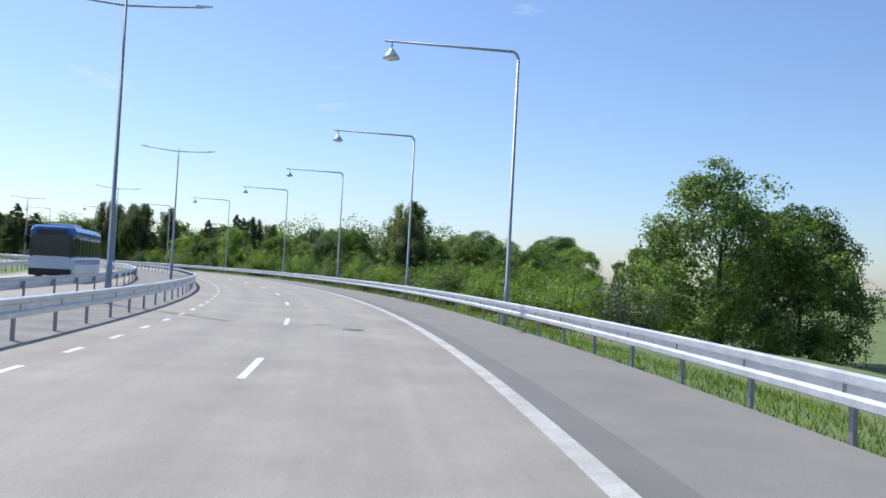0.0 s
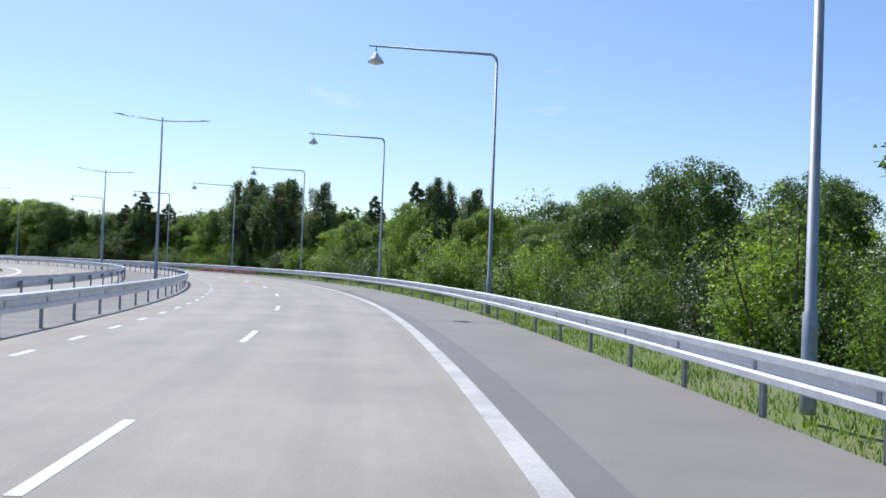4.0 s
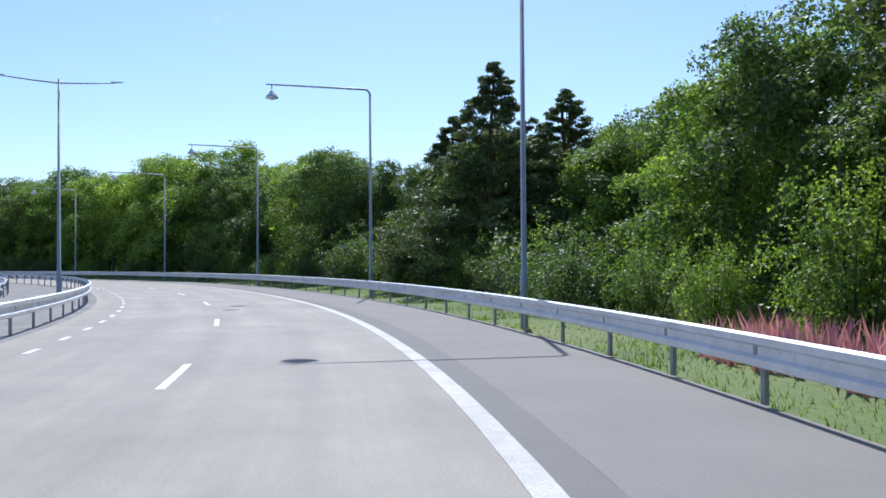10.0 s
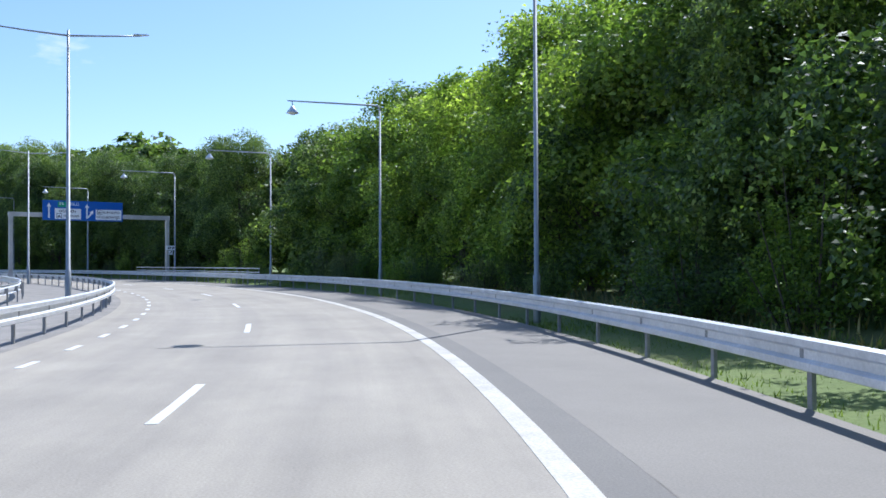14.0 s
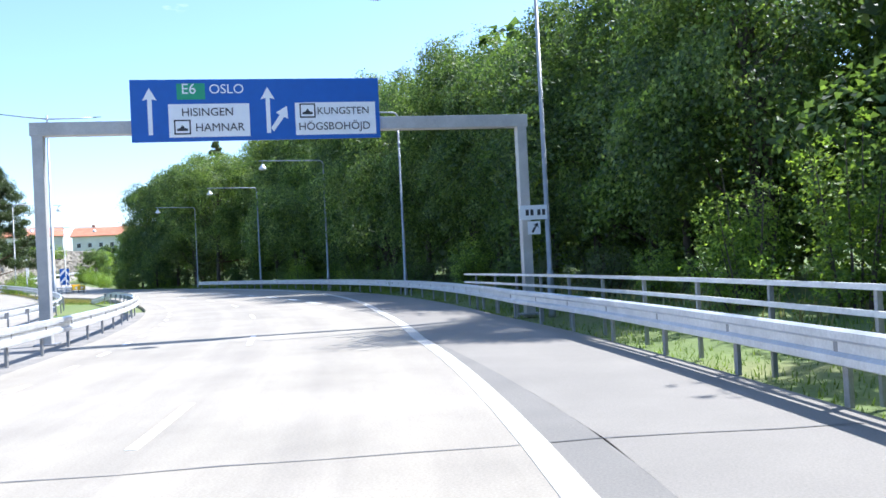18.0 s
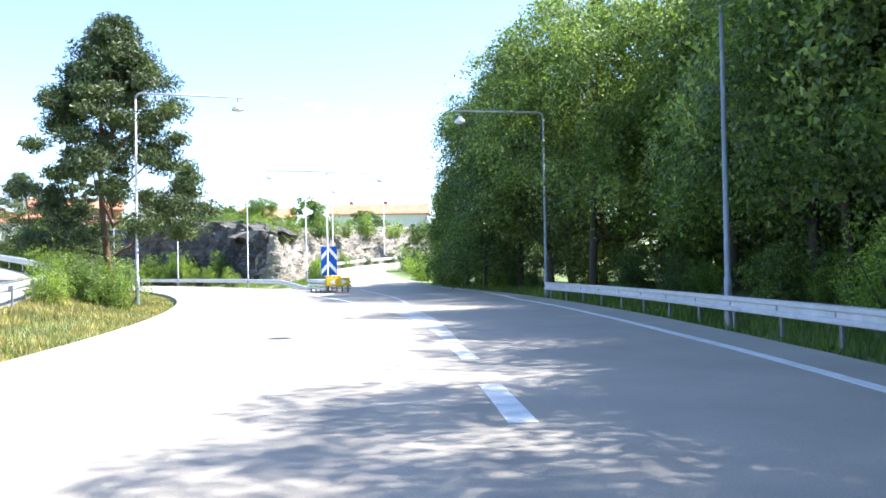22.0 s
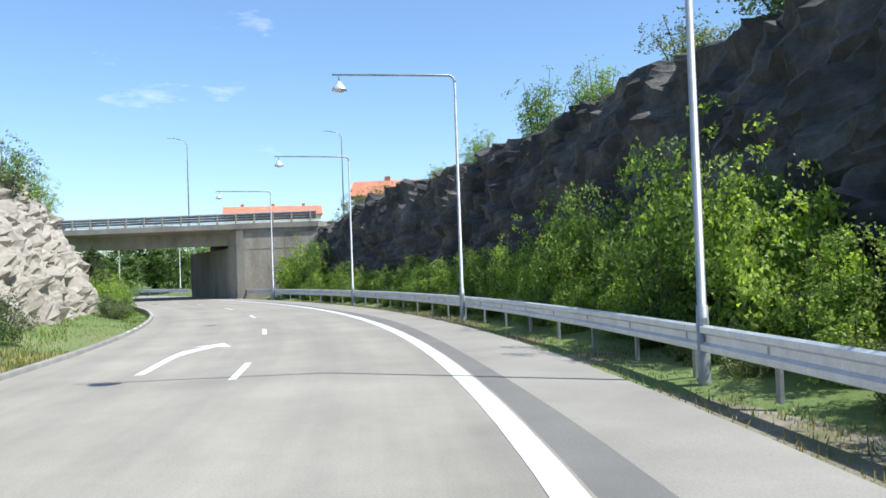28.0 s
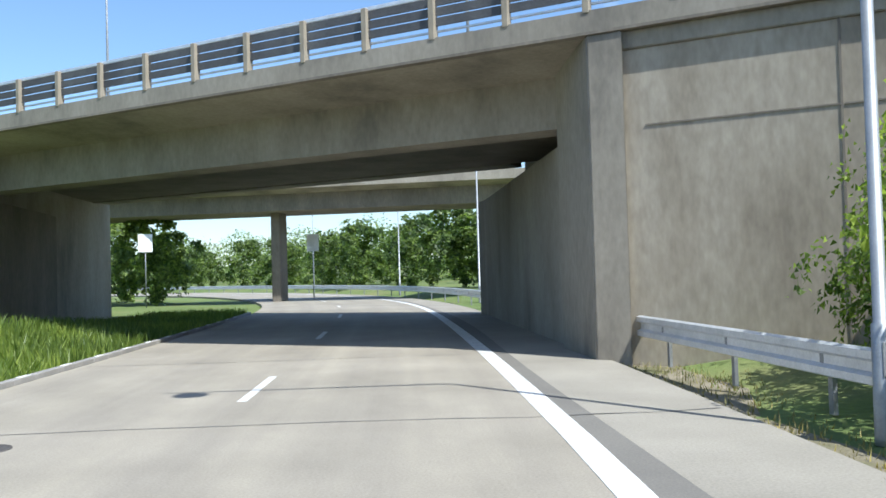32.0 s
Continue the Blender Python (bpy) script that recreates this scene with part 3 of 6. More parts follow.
for s in np.arange(-49, 440, 2.0 * 6):
    marking("opposite_dash", band("opposite_dash", lambda q: 13.35 + opp(q), lambda q: 13.5 + opp(q), s, s + 3, 0.004, 0.02, "paint", 1.0, opp_z), "short white dash on the opposite carriageway", "opposite dashes")
marking("edge_line_opposite", band("edge_line", lambda q: 16.2 + opp(q), lambda q: 16.45 + opp(q), -50, 470, 0.004, 0.02, "paint", 2.0, opp_z), "white edge line of the opposite carriageway")


def arrow_mark(s, lat):
    """A long lane arrow that bends to the right."""
    pts = [(0.0, 0.09), (3.8, 0.09), (5.2, 0.0), (6.4, -0.42), (6.6, -0.15), (7.6, -0.85), (6.1, -1.15), (6.25, -0.75), (5.0, -0.35), (3.8, -0.12), (0.0, -0.09)]
    vs = [at(s + a, lat + b, 0.006) for a, b in pts] + [at(s + a, lat + b, -0.01) for a, b in pts]
    n = len(pts)
    fs = [tuple(range(n))[::-1]] + [(i, (i + 1) % n, n + (i + 1) % n, n + i) for i in range(n)]
    return marking("lane_arrow", mesh_of("lane_arrow", vs, fs, "paint"), "white lane arrow bending to the right")


arrow_mark(470.5, 1.9)

# ---- guard rails ----
W_BEAM = [(0.0, 0.0), (0.05, 0.02), (0.05, 0.085), (0.0, 0.115), (0.0, 0.195), (0.05, 0.225), (0.05, 0.29), (0.0, 0.31), (-0.008, 0.31), (0.04, 0.285), (0.04, 0.23), (-0.01, 0.2), (-0.01, 0.11), (0.04, 0.08), (0.04, 0.025), (-0.008, 0.0)]
W_BEAM = [(a * 1.35, z * 1.3) for a, z in W_BEAM]
post_me = box_mesh("post", 0.06, 0.11, 0.74, "galv_dull", 0.008)
block_me = box_mesh("spacer", 0.1, 0.09, 0.22, "galv_dull", 0.01)


def guard_rail(s0, s1, lat, face, label, shift=None, every=2.0, end_down=(False, False), lift=None, base=0.44, seg=24):
    """A W-beam on posts; face +1 if its ribs look to the left."""
    root = thing("guard_rail", Matrix.Identity(4), label, "guard rail", "guard rails")
    prof = [(lat + face * a, base + z) for a, z in W_BEAM]

    def down(s):
        d = lift(s) if lift else 0.0
        if end_down[0]:
            d -= 0.62 * max(0.0, 1 - (s - s0) / 9.0)
        if end_down[1]:
            d -= 0.62 * max(0.0, 1 - (s1 - s) / 9.0)
        return d
    n = max(1, int((s1 - s0) / seg))
    for i in range(n):
        a, b = s0 + (s1 - s0) * i / n, s0 + (s1 - s0) * (i + 1) / n
        part("beam", sweep("beam", a, b + 0.15, prof if i % 2 else [(p - face * 0.006, z) for p, z in prof], "galv", min(2.0, seg / 4), shift, True, down), root)
    s = s0 + 0.6
    while s < s1:
        d = shift(s) if shift else 0.0
        z = lift(s) if lift else 0.0
        if down(s) - z > -0.3:
            part("post", post_me, root, frame_at(s, lat + d - face * 0.12, z - 0.02))
            part("spacer", block_me, root, frame_at(s, lat + d - face * 0.045, z + base + 0.04))
        s += every
    return root


guard_rail(-30, 400, -7.4, 1, "galvanised steel guard rail along the hard shoulder and the exit lane", lambda s: float(np.interp(s, [316, 332, 344, 359, 379, 400], [0, -1.4, -2.35, -3.2, -4.6, -6.9])), 2.6)
guard_rail(-30, 336, 4.75, -1, "galvanised steel guard rail on the near side of the median", every=2.6)
guard_rail(-30, 336, 8.9, 1, "galvanised steel guard rail on the far side of the median", every=4.0)
guard_rail(-30, 450, 18.2, -1, "galvanised guard rail beyond the opposite carriageway", opp, 4.0, (False, False), opp_z)
guard_rail(336, 450, 8.9, 1, "galvanised guard rail bending away with the opposite carriageway", opp, 4.0, (False, False), opp_z)
guard_rail(336, 366, 5.0, -1, "pale guard rail end sloping into the grass", lambda s: 0.0016 * max(0, s - 338) ** 2, 2.6, (False, True))
guard_rail(427, 537.6, -6.95, 1, "galvanised guard rail along the outer edge of the slip road", lambda s: -0.35 + 0.62 * min(1.0, max(0.0, (s - 524) / 12)), 2.6, (True, False))
guard_rail(558, 660, -6.9, 1, "galvanised guard rail beyond the bridge", None, 4.0)
guard_rail(441, 474, 0.3, -1, "galvanised guard rail on the inside of the climbing exit ramp", lambda s: exit_mid(s) + 3.6 + 0.05 * max(0, s - 455), 2.0, (True, False), exit_z, 0.44, 6)

# open steel railing behind the shoulder near the gantry
rl = thing("steel_railing", Matrix.Identity(4), "pale steel railing with three rails behind the guard rail", "railing")
for z in (0.55, 0.9, 1.2):
    part("rail", sweep("rail", 296, 324, [(-8.05, z), (-8.0, z), (-8.0, z + 0.07), (-8.05, z + 0.07)], "galv", 2.0), rl)
rp = box_mesh("post", 0.07, 0.07, 1.32, "galv_dull", 0.008)
for s in np.arange(296.3, 324, 2.4):
    part("post", rp, rl, frame_at(s, -8.1, -0.1))

# ---- kerb and gravel edge along the inside of the slip road ----
kerb_root = thing("kerb", Matrix.Identity(4), "weathered stone kerb between slip road and grass", "kerb", kind="structure")
kerb_me = box_mesh("kerb_stone", 0.16, 0.985, 0.3, "kerb", 0.02)
for s in np.arange(364, 560, 1.0):
    part("kerb_stone", kerb_me, kerb_root, frame_at(s + 0.5, 4.55, -0.2))
mark_me = box_mesh("white_mark", 0.1, 0.42, 0.02, "paint", 0.006)
for s in np.arange(484, 556, 2.0):
    part("white_mark", mark_me, kerb_root, frame_at(s + 0.5, 4.53, 0.094))

# ---- street lamps ----
pole_low = tube_mesh("pole", [(0, 0, -0.1), (0, 0, 0.0), (0, 0, 1.3), (0, 0, 1.32), (0, 0, 10.1)], [0.11, 0.11, 0.105, 0.08, 0.055], 12, "pole")
curve_pts = [(0, 0, 10.1)] + [(-0.3 * (1 - math.cos(a)), 0, 10.1 + 0.3 * math.sin(a)) for a in np.linspace(0.25, math.pi / 2, 7)] + [(-5.2, 0, 10.34)]
arm_me = tube_mesh("arm", curve_pts, [0.055] * 8 + [0.035], 10, "pole")
hang_me = tube_mesh("hanger", [(0, 0, 0.34), (0, 0, 0.1)], [0.02, 0.03], 8, "pole")
bell = [(0.05, 0.14), (0.09, 0.12), (0.14, 0.02), (0.24, -0.09), (0.31, -0.2), (0.32, -0.24), (0.3, -0.24)]


def lathe(name, prof, sides, mat):
    vs, fs = [], []
    for r, z in prof:
        vs += [(r * math.cos(2 * math.pi * k / sides), r * math.sin(2 * math.pi * k / sides), z) for k in range(sides)]
    for i in range(len(prof) - 1):
        fs += [(i * sides + k, i * sides + (k + 1) % sides, (i + 1) * sides + (k + 1) % sides, (i + 1) * sides + k)[::-1] for k in range(sides)]
    fs.append(tuple(range(sides)))
    return mesh_of(name, vs, fs, mat, True)


bell_me = lathe("shade", bell, 20, "shade")
lens_me = lathe("lens", [(0.04, -0.33), (0.16, -0.3), (0.25, -0.26), (0.28, -0.23)], 16, "lens")
door_me = box_mesh("hatch", 0.09, 0.02, 0.4, "galv_dull", 0.005)


def street_lamp(m, scale, label, group, sides=(-1,), reach=1.0):
    root = thing("street_lamp", m, label, "street lamp", group)
    size = Matrix.Diagonal((scale, scale, scale, 1))
    part("pole", pole_low, root, size)
    part("hatch", door_me, root, size @ pose(0, -0.105, 0.7))
    for side in sides:
        flip = size @ pose(0, 0, 0, 0, 0, 0 if side < 0 else 180)
        part("arm", arm_me, root, flip @ Matrix.Diagonal((reach, 1, 1, 1)))
        h = part("shade", bell_me, root, flip @ pose(-4.92 * reach, 0, 9.93))
        part("lens", lens_me, h)
        part("hanger", hang_me, root, flip @ pose(-4.92 * reach, 0, 10.02))
    return root


for s in (32, 54, 78, 100.3, 124.6, 148.5, 170.6, 191, 210.6, 233.4, 255.4, 277.2, 298.8):
    street_lamp(frame_at(s, -8.05 - bow(s) - 0.044 * max(0, min(s, 290) - 245)), 1.0, "grey street lamp with a long arm over the shoulder", "lamps along the shoulder")
for s, lat in ((317, -8.9), (339, -9.6), (359, -10.85), (379.5, -12.3), (402.5, -15.4)):
    street_lamp(frame_at(s, lat), 1.0, "grey street lamp with a long arm beside the woods", "lamps along the woods")
for s in (445.4, 466, 484, 504.6, 525):
    street_lamp(frame_at(s, -7.3 if s < 470 else -7.1), 0.862, "pale street lamp with a bell shade by the slip road", "lamps along the slip road")
street_lamp(frame_at(402, 6.4, 0.2), 1.0, "pale street lamp reaching over the slip road from the island", "lamps on the island", (1,))
street_lamp(frame_at(423.5, -7.6), 0.9, "tall street lamp with two arms behind the chevron sign", "lamps at the gore", (-1, 1))
for s, lat in ((443, -12.6), (457.5, -23.6), (470, -42)):
    street_lamp(frame_at(s, lat, exit_z(s) - 0.1), 0.95, "street lamp beside the climbing exit ramp", "lamps along the exit ramp", (1,), 0.68)

# slim lamps with two flat heads in the median
slim_me = tube_mesh("pole", [(0, 0, -0.1), (0, 0, 0.0), (0, 0, 1.4), (0, 0, 1.42), (0, 0, 11.0)], [0.13, 0.125, 0.115, 0.09, 0.05], 12, "pole")
slim_arm = tube_mesh("arm", [(-2.7, 0, 10.98), (-1.3, 0, 10.86), (0, 0, 10.78), (1.3, 0, 10.86), (2.7, 0, 10.98)], [0.028, 0.035, 0.045, 0.035, 0.028], 8, "pole")
bm = bmesh.new()
bmesh.ops.create_cube(bm, size=1.0)
for v in bm.verts:
    tip = 0.55 if v.co.x > 0 else 1.0
    v.co = Vector((v.co.x * 0.62, v.co.y * 0.26 * tip, v.co.z * (0.11 if v.co.z > 0 else 0.05) * tip))
bmesh.ops.bevel(bm, geom=bm.edges[:], offset=0.025, segments=2, affect="EDGES")
head_me = bpy.data.meshes.new("lamp_head")
bm.to_mesh(head_me)
bm.free()
head_me.materials.append(M["shade"])
for s in (32.3, 76.5, 127.5, 171.5, 216, 268.5, 312):
    root = thing("street_lamp", frame_at(s, float(np.interp(s, [216, 268, 312], [6.55, 6.1, 5.45])) - bow(s)), "slim grey lamp post with two flat heads in the median", "street lamp", "lamps in the median")
    part("pole", slim_me, root)
    part("arm", slim_arm, root)
    part("lamp_head", head_me, root, pose(2.75, 0, 11.0, 0, -5, 0))
    part("lamp_head", head_me, root, pose(-2.75, 0, 11.0, 0, -5, 180))
root = thing("street_lamp", frame_at(368, 8.7, 0.0), "tall slim lamp post with two flat heads on the grass island", "street lamp", "lamps in the median")
big = Matrix.Diagonal((1.36, 1.36, 1.36, 1))
part("pole", slim_me, root, big)
part("arm", slim_arm, root, big)
part("lamp_head", head_me, root, pose(3.74, 0, 14.96, 0, -5, 0))
part("lamp_head", head_me, root, pose(-3.74, 0, 14.96, 0, -5, 180))

# ---- sign gantry ----


def text_mesh(words, size, mat, depth=0.006):
    cu = bpy.data.curves.new("words", "FONT")
    cu.body, cu.size, cu.extrude, cu.align_x, cu.align_y = words, size, depth, "LEFT", "BOTTOM"
    ob = bpy.data.objects.new("words", cu)
    scene.collection.objects.link(ob)
    bpy.context.view_layer.update()
    me = bpy.data.meshes.new_from_object(ob.evaluated_get(bpy.context.evaluated_depsgraph_get()))
    bpy.data.objects.remove(ob)
    me.materials.clear()
    me.materials.append(M[mat])
    return me


def poly_plate(name, pts, mat, depth=0.01):
    n = len(pts)
    vs = [(x, -depth, z) for x, z in pts] + [(x, 0, z) for x, z in pts]
    return mesh_of(name, vs, [tuple(range(n)), tuple(range(2 * n - 1, n - 1, -1))] + [((i + 1) % n, i, n + i, n + (i + 1) % n) for i in range(n)], mat)


def rect(x, z, w, h):
    return [(x, z), (x + w, z), (x + w, z + h), (x, z + h)]


upright = Matrix.Rotation(radians(90), 4, "X")
gantry = thing("sign_gantry", frame_at(317.5, 0), "pale steel gantry over the carriageway carrying a blue direction sign", "gantry")
leg_me = box_mesh("leg", 0.3, 0.34, 6.05, "gantry", 0.02)
part("leg", leg_me, gantry, pose(8.35, 0, -0.1))
part("leg", leg_me, gantry, pose(-5.65, 0, -0.1))
part("crossbeam", box_mesh("crossbeam", 14.4, 0.36, 0.38, "gantry", 0.02), gantry, pose(1.35, 0, 5.82))
for x in (8.35, -5.65):
    part("base_plate", box_mesh("base_plate", 0.6, 0.6, 0.06, "galv_dull", 0.01), gantry, pose(x, 0, -0.02))
sign = thing("direction_sign", frame_at(317.5, 0) @ pose(0.4, -0.3, 5.55), "blue motorway direction sign with white lettering and arrows", "road sign")
part("panel", box_mesh("panel", 7.05, 0.06, 1.78, "sign_blue", 0.015), sign)
for x in (-2.6, 0, 2.6):
    part("bracket", box_mesh("bracket", 0.08, 0.1, 1.7, "galv_dull", 0.006), sign, pose(x, 0.09, 0.04))
F = -0.034
for x, z, w, h in ((-2.5, 0.12, 2.25, 0.95), (1.05, 0.12, 2.35, 0.95)):
    part("white_panel", poly_plate("white_panel", rect(x, z, w, h), "sign_white", 0.008), sign, pose(0, F, 0))
part("road_number_panel", poly_plate("road_number_panel", rect(-2.25, 1.2, 0.78, 0.46), "sign_green", 0.008), sign, pose(0, F, 0), "green road number panel")
part("lettering", text_mesh("E6", 0.42, "sign_white"), sign, pose(-2.13, F - 0.012, 1.28) @ upright)
part("lettering", text_mesh("OSLO", 0.38, "sign_white"), sign, pose(-1.36, F - 0.006, 1.29) @ upright)
part("lettering", text_mesh("HISINGEN", 0.325, "sign_black"), sign, pose(-2.15, F - 0.014, 0.66) @ upright)
part("lettering", text_mesh("HAMNAR", 0.325, "sign_black"), sign, pose(-1.78, F - 0.014, 0.22) @ upright)
part("lettering", text_mesh("KUNGSTEN", 0.295, "sign_black"), sign, pose(1.68, F - 0.014, 0.66) @ upright)
part("lettering", text_mesh("H\u00d6GSBOH\u00d6JD", 0.315, "sign_black"), sign, pose(1.13, F - 0.014, 0.2) @ upright)
for x, z in ((-2.36, 0.2), (1.18, 0.62)):
    p = part("pictogram", poly_plate("pictogram", rect(x, z, 0.46, 0.42), "sign_black", 0.006), sign, pose(0, F - 0.009, 0))
    part("pictogram_field", poly_plate("pictogram_field", rect(x + 0.04, z + 0.04, 0.38, 0.34), "sign_white", 0.006), p, pose(0, -0.005, 0))
    part("pictogram_mark", poly_plate("pictogram_mark", [(x + 0.08, z + 0.1), (x + 0.38, z + 0.1), (x + 0.38, z + 0.16), (x + 0.3, z + 0.18), (x + 0.23, z + 0.27), (x + 0.16, z + 0.18), (x + 0.08, z + 0.16)], "sign_black", 0.006), p, pose(0, -0.01, 0))
up_arrow = [(-0.06, 0), (0.06, 0), (0.06, 1.02), (0.2, 0.98), (0, 1.34), (-0.2, 0.98), (-0.06, 1.02)]
part("arrow", poly_plate("arrow", [(x - 3.0, z + 0.2) for x, z in up_arrow], "sign_white", 0.008), sign, pose(0, F, 0))
part("arrow", poly_plate("arrow", [(x + 0.28, z + 0.2) for x, z in up_arrow], "sign_white", 0.008), sign, pose(0, F, 0))
part("arrow", poly_plate("arrow", [(0.34, 0.34), (0.6, 0.72), (0.5, 0.79), (0.82, 0.98), (0.84, 0.6), (0.73, 0.66), (0.42, 0.24)], "sign_white", 0.008), sign, pose(0, F, 0))
small = thing("exit_sign", frame_at(317.0, -8.4) @ pose(0, 0, 2.75), "small white sign with an arrow plate below on the gantry leg", "road sign")
part("panel", box_mesh("panel", 0.86, 0.03, 0.44, "sign_white", 0.008), small, pose(0.05, -0.06, 0.15))
for x in (-0.25, -0.1, 0.12, 0.27):
    part("bar", poly_plate("bar", rect(x, 0.28, 0.1, 0.18), "sign_black", 0.004), small, pose(0.05, -0.077, 0))
part("arrow_plate", box_mesh("arrow_plate", 0.4, 0.03, 0.4, "sign_white", 0.008), small, pose(0.05, -0.06, -0.3))
part("arrow", poly_plate("arrow", [(-0.1, -0.22), (-0.04, -0.26), (0.08, -0.05), (0.13, -0.1), (0.12, 0.05), (-0.03, 0.0), (0.03, -0.03)], "sign_black", 0.004), small, pose(0.05, -0.077, 0))

# ---- chevron sign with crash cushion ----
chev = thing("chevron_sign", frame_at(425.0, -8.17, 0.0, radians(-4)), "blue and white chevron sign marking the split", "road sign")
part("panel", box_mesh("panel", 1.32, 0.05, 2.3, "sign_blue", 0.012), chev, pose(0, 0, 1.25))
for z in (1.28, 2.42):
    part("chevron", poly_plate("chevron", [(-0.63, z), (0, z + 0.72), (0.63, z), (0.63, z + 0.4), (0, z + 1.1), (-0.63, z + 0.4)], "sign_white", 0.008), chev, pose(0, -0.029, 0))
for x in (-0.45, 0.45):
    part("post", tube_mesh("post", [(x, 0.06, -0.1), (x, 0.06, 3.5)], [0.035, 0.035], 10, "galv_dull"), chev)
cush = thing("crash_cushion", frame_at(420.2, -7.05, 0.0), "crash cushion of stacked steel beams with a yellow arrow plate", "crash cushion")
part("nose_plate", box_mesh("nose_plate", 1.76, 0.22, 0.6, "yellow", 0.05), cush, pose(0, -1.4, 0.5), "yellow nose plate")
for sx in (-1, 1):
    part("arrow", poly_plate("arrow", [(sx * 0.12, 0.58), (sx * 0.12, 1.02), (sx * 0.55, 0.8)], "sign_white", 0.006), cush, pose(sx * 0.12, -1.512, 0))
    for z in (0.3, 0.55, 0.8):
        part("beam", tube_mesh("beam", [(sx * 0.95, -1.3, z), (sx * 0.9, 1.0, z), (sx * 0.8, 4.6, z)], [0.08, 0.08, 0.08], 8, "galv"), cush)
    for y in (-1.1, 0.4, 1.9, 3.4):
        part("leg", box_mesh("leg", 0.1, 0.14, 0.92, "galv_dull", 0.01), cush, pose(sx * 0.82, y, -0.05))
part("cover_plate", box_mesh("cover_plate", 1.7, 5.6, 0.05, "galv", 0.01), cush, pose(0, 1.6, 0.9))
for k in range(4):
    part("warning_lamp", box_mesh("warning_lamp", 0.27, 0.3, 0.22, "amber", 0.09), cush, pose(-0.75 + 0.29 * k, -1.25, 1.03))

# covers, tar joints and patches in the asphalt
cover_me = lathe("manhole_cover", [(0.02, 0.008), (0.24, 0.008), (0.25, 0.004), (0.27, 0.008), (0.31, 0.008), (0.32, -0.02)], 24, "iron")
for s, lat in ((24.2, -1.9), (118.5, -4.7), (160, -2.6), (201, -0.6), (526, 2.2)):
    tagged(part("manhole_cover", cover_me, None, frame_at(s, lat, 0.0)), "dark cast iron cover flush in the asphalt", "manhole cover", "manhole covers")
for i, (s, a, b) in enumerate(((27.5, -7.2, -2.0), (119.2, -4.7, -7.3), (135, 3.0, -1.0), (161, -7.2, -1.5), (300, -7.2, 4.2), (412, 4.2, -4.2), (478, 4.3, -6.2), (507, 4.3, -6.2), (519, 4.3, -6.2), (527, 4.3, -6.2), (535, 4.3, -6.2))):
    n = 14
    lats = np.linspace(a, b, n)
    wob = np.cumsum(np.random.default_rng(i).normal(0, 0.05, n))
    vs = [at(s + w, l, 0.0035) for l, w in zip(lats, wob)] + [at(s + w + 0.03 + 0.015 * math.sin(3 * k), l, 0.0035) for k, (l, w) in enumerate(zip(lats, wob))]
    tagged(new("tar_joint", mesh_of("tar_joint", vs, [(k, k + 1, n + k + 1, n + k) for k in range(n - 1)], "crack")), "dark tar joint across the asphalt", "road joint", "tar joints", "structure")

# ---- bridge over the slip road ----
BR_X, BR_Y = Vector((-0.915, 0.405, 0)).normalized(), Vector((-0.405, -0.915, 0)).normalized()


def bridge_frame(origin):
    return Matrix(((BR_X.x, -BR_Y.x, 0, origin[0]), (BR_X.y, -BR_Y.y, 0, origin[1]), (0, 0, 1, 0), (0, 0, 0, 1)))


def prism(name, pts, z0, z1, mat, bevel=0.0):
    """An upright block over a plan outline of (x, y)."""
    n = len(pts)
    bm = bmesh.new()
    lo, hi = [bm.verts.new((x, y, z0)) for x, y in pts], [bm.verts.new((x, y, z1)) for x, y in pts]
    bm.faces.new(lo[::-1])
    bm.faces.new(hi)
    for i in range(n):
        bm.faces.new((lo[i], lo[(i + 1) % n], hi[(i + 1) % n], hi[i]))
    bmesh.ops.recalc_face_normals(bm, faces=bm.faces[:])
    if bevel:
        bmesh.ops.bevel(bm, geom=bm.edges[:], offset=bevel, segments=2, affect="EDGES")
    me = bpy.data.meshes.new(name)
    bm.to_mesh(me)
    bm.free()
    me.materials.append(M[mat])
    return me


def along_x(name, prof, x0, x1, mat):
    """A cross-section of (y, z) carried along x."""
    n = len(prof)
    vs = [(x0, y, z) for y, z in prof] + [(x1, y, z) for y, z in prof]
    return mesh_of(name, vs, [tuple(range(n)), tuple(range(2 * n - 1, n - 1, -1))] + [(i, n + i, n + (i + 1) % n, (i + 1) % n)[::-1] for i in range(n)], mat)


# local x to the right, local y towards the camera's side, z up
bridge = thing("road_bridge", bridge_frame((-300.6, -0.9)), "grey concrete road bridge with stained beams and steel parapet", "bridge")
X0, X1, DEEP, SKEW = -46.0, 13.6, 16.0, 0.67


def skewed(pts):
    return [(x + SKEW * y, y) for x, y in pts]


part("deck", along_x("deck", [(0.0, 6.32), (0.0, 6.78), (-0.35, 6.84), (-DEEP + 0.35, 6.84), (-DEEP, 6.78), (-DEEP, 6.32), (-DEEP + 2.4, 6.12), (-2.4, 6.12)], X0, X1, "concrete"), bridge, None, "pale concrete deck edge")
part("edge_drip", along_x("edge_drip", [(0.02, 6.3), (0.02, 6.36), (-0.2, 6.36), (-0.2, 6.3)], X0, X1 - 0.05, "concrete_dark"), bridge)
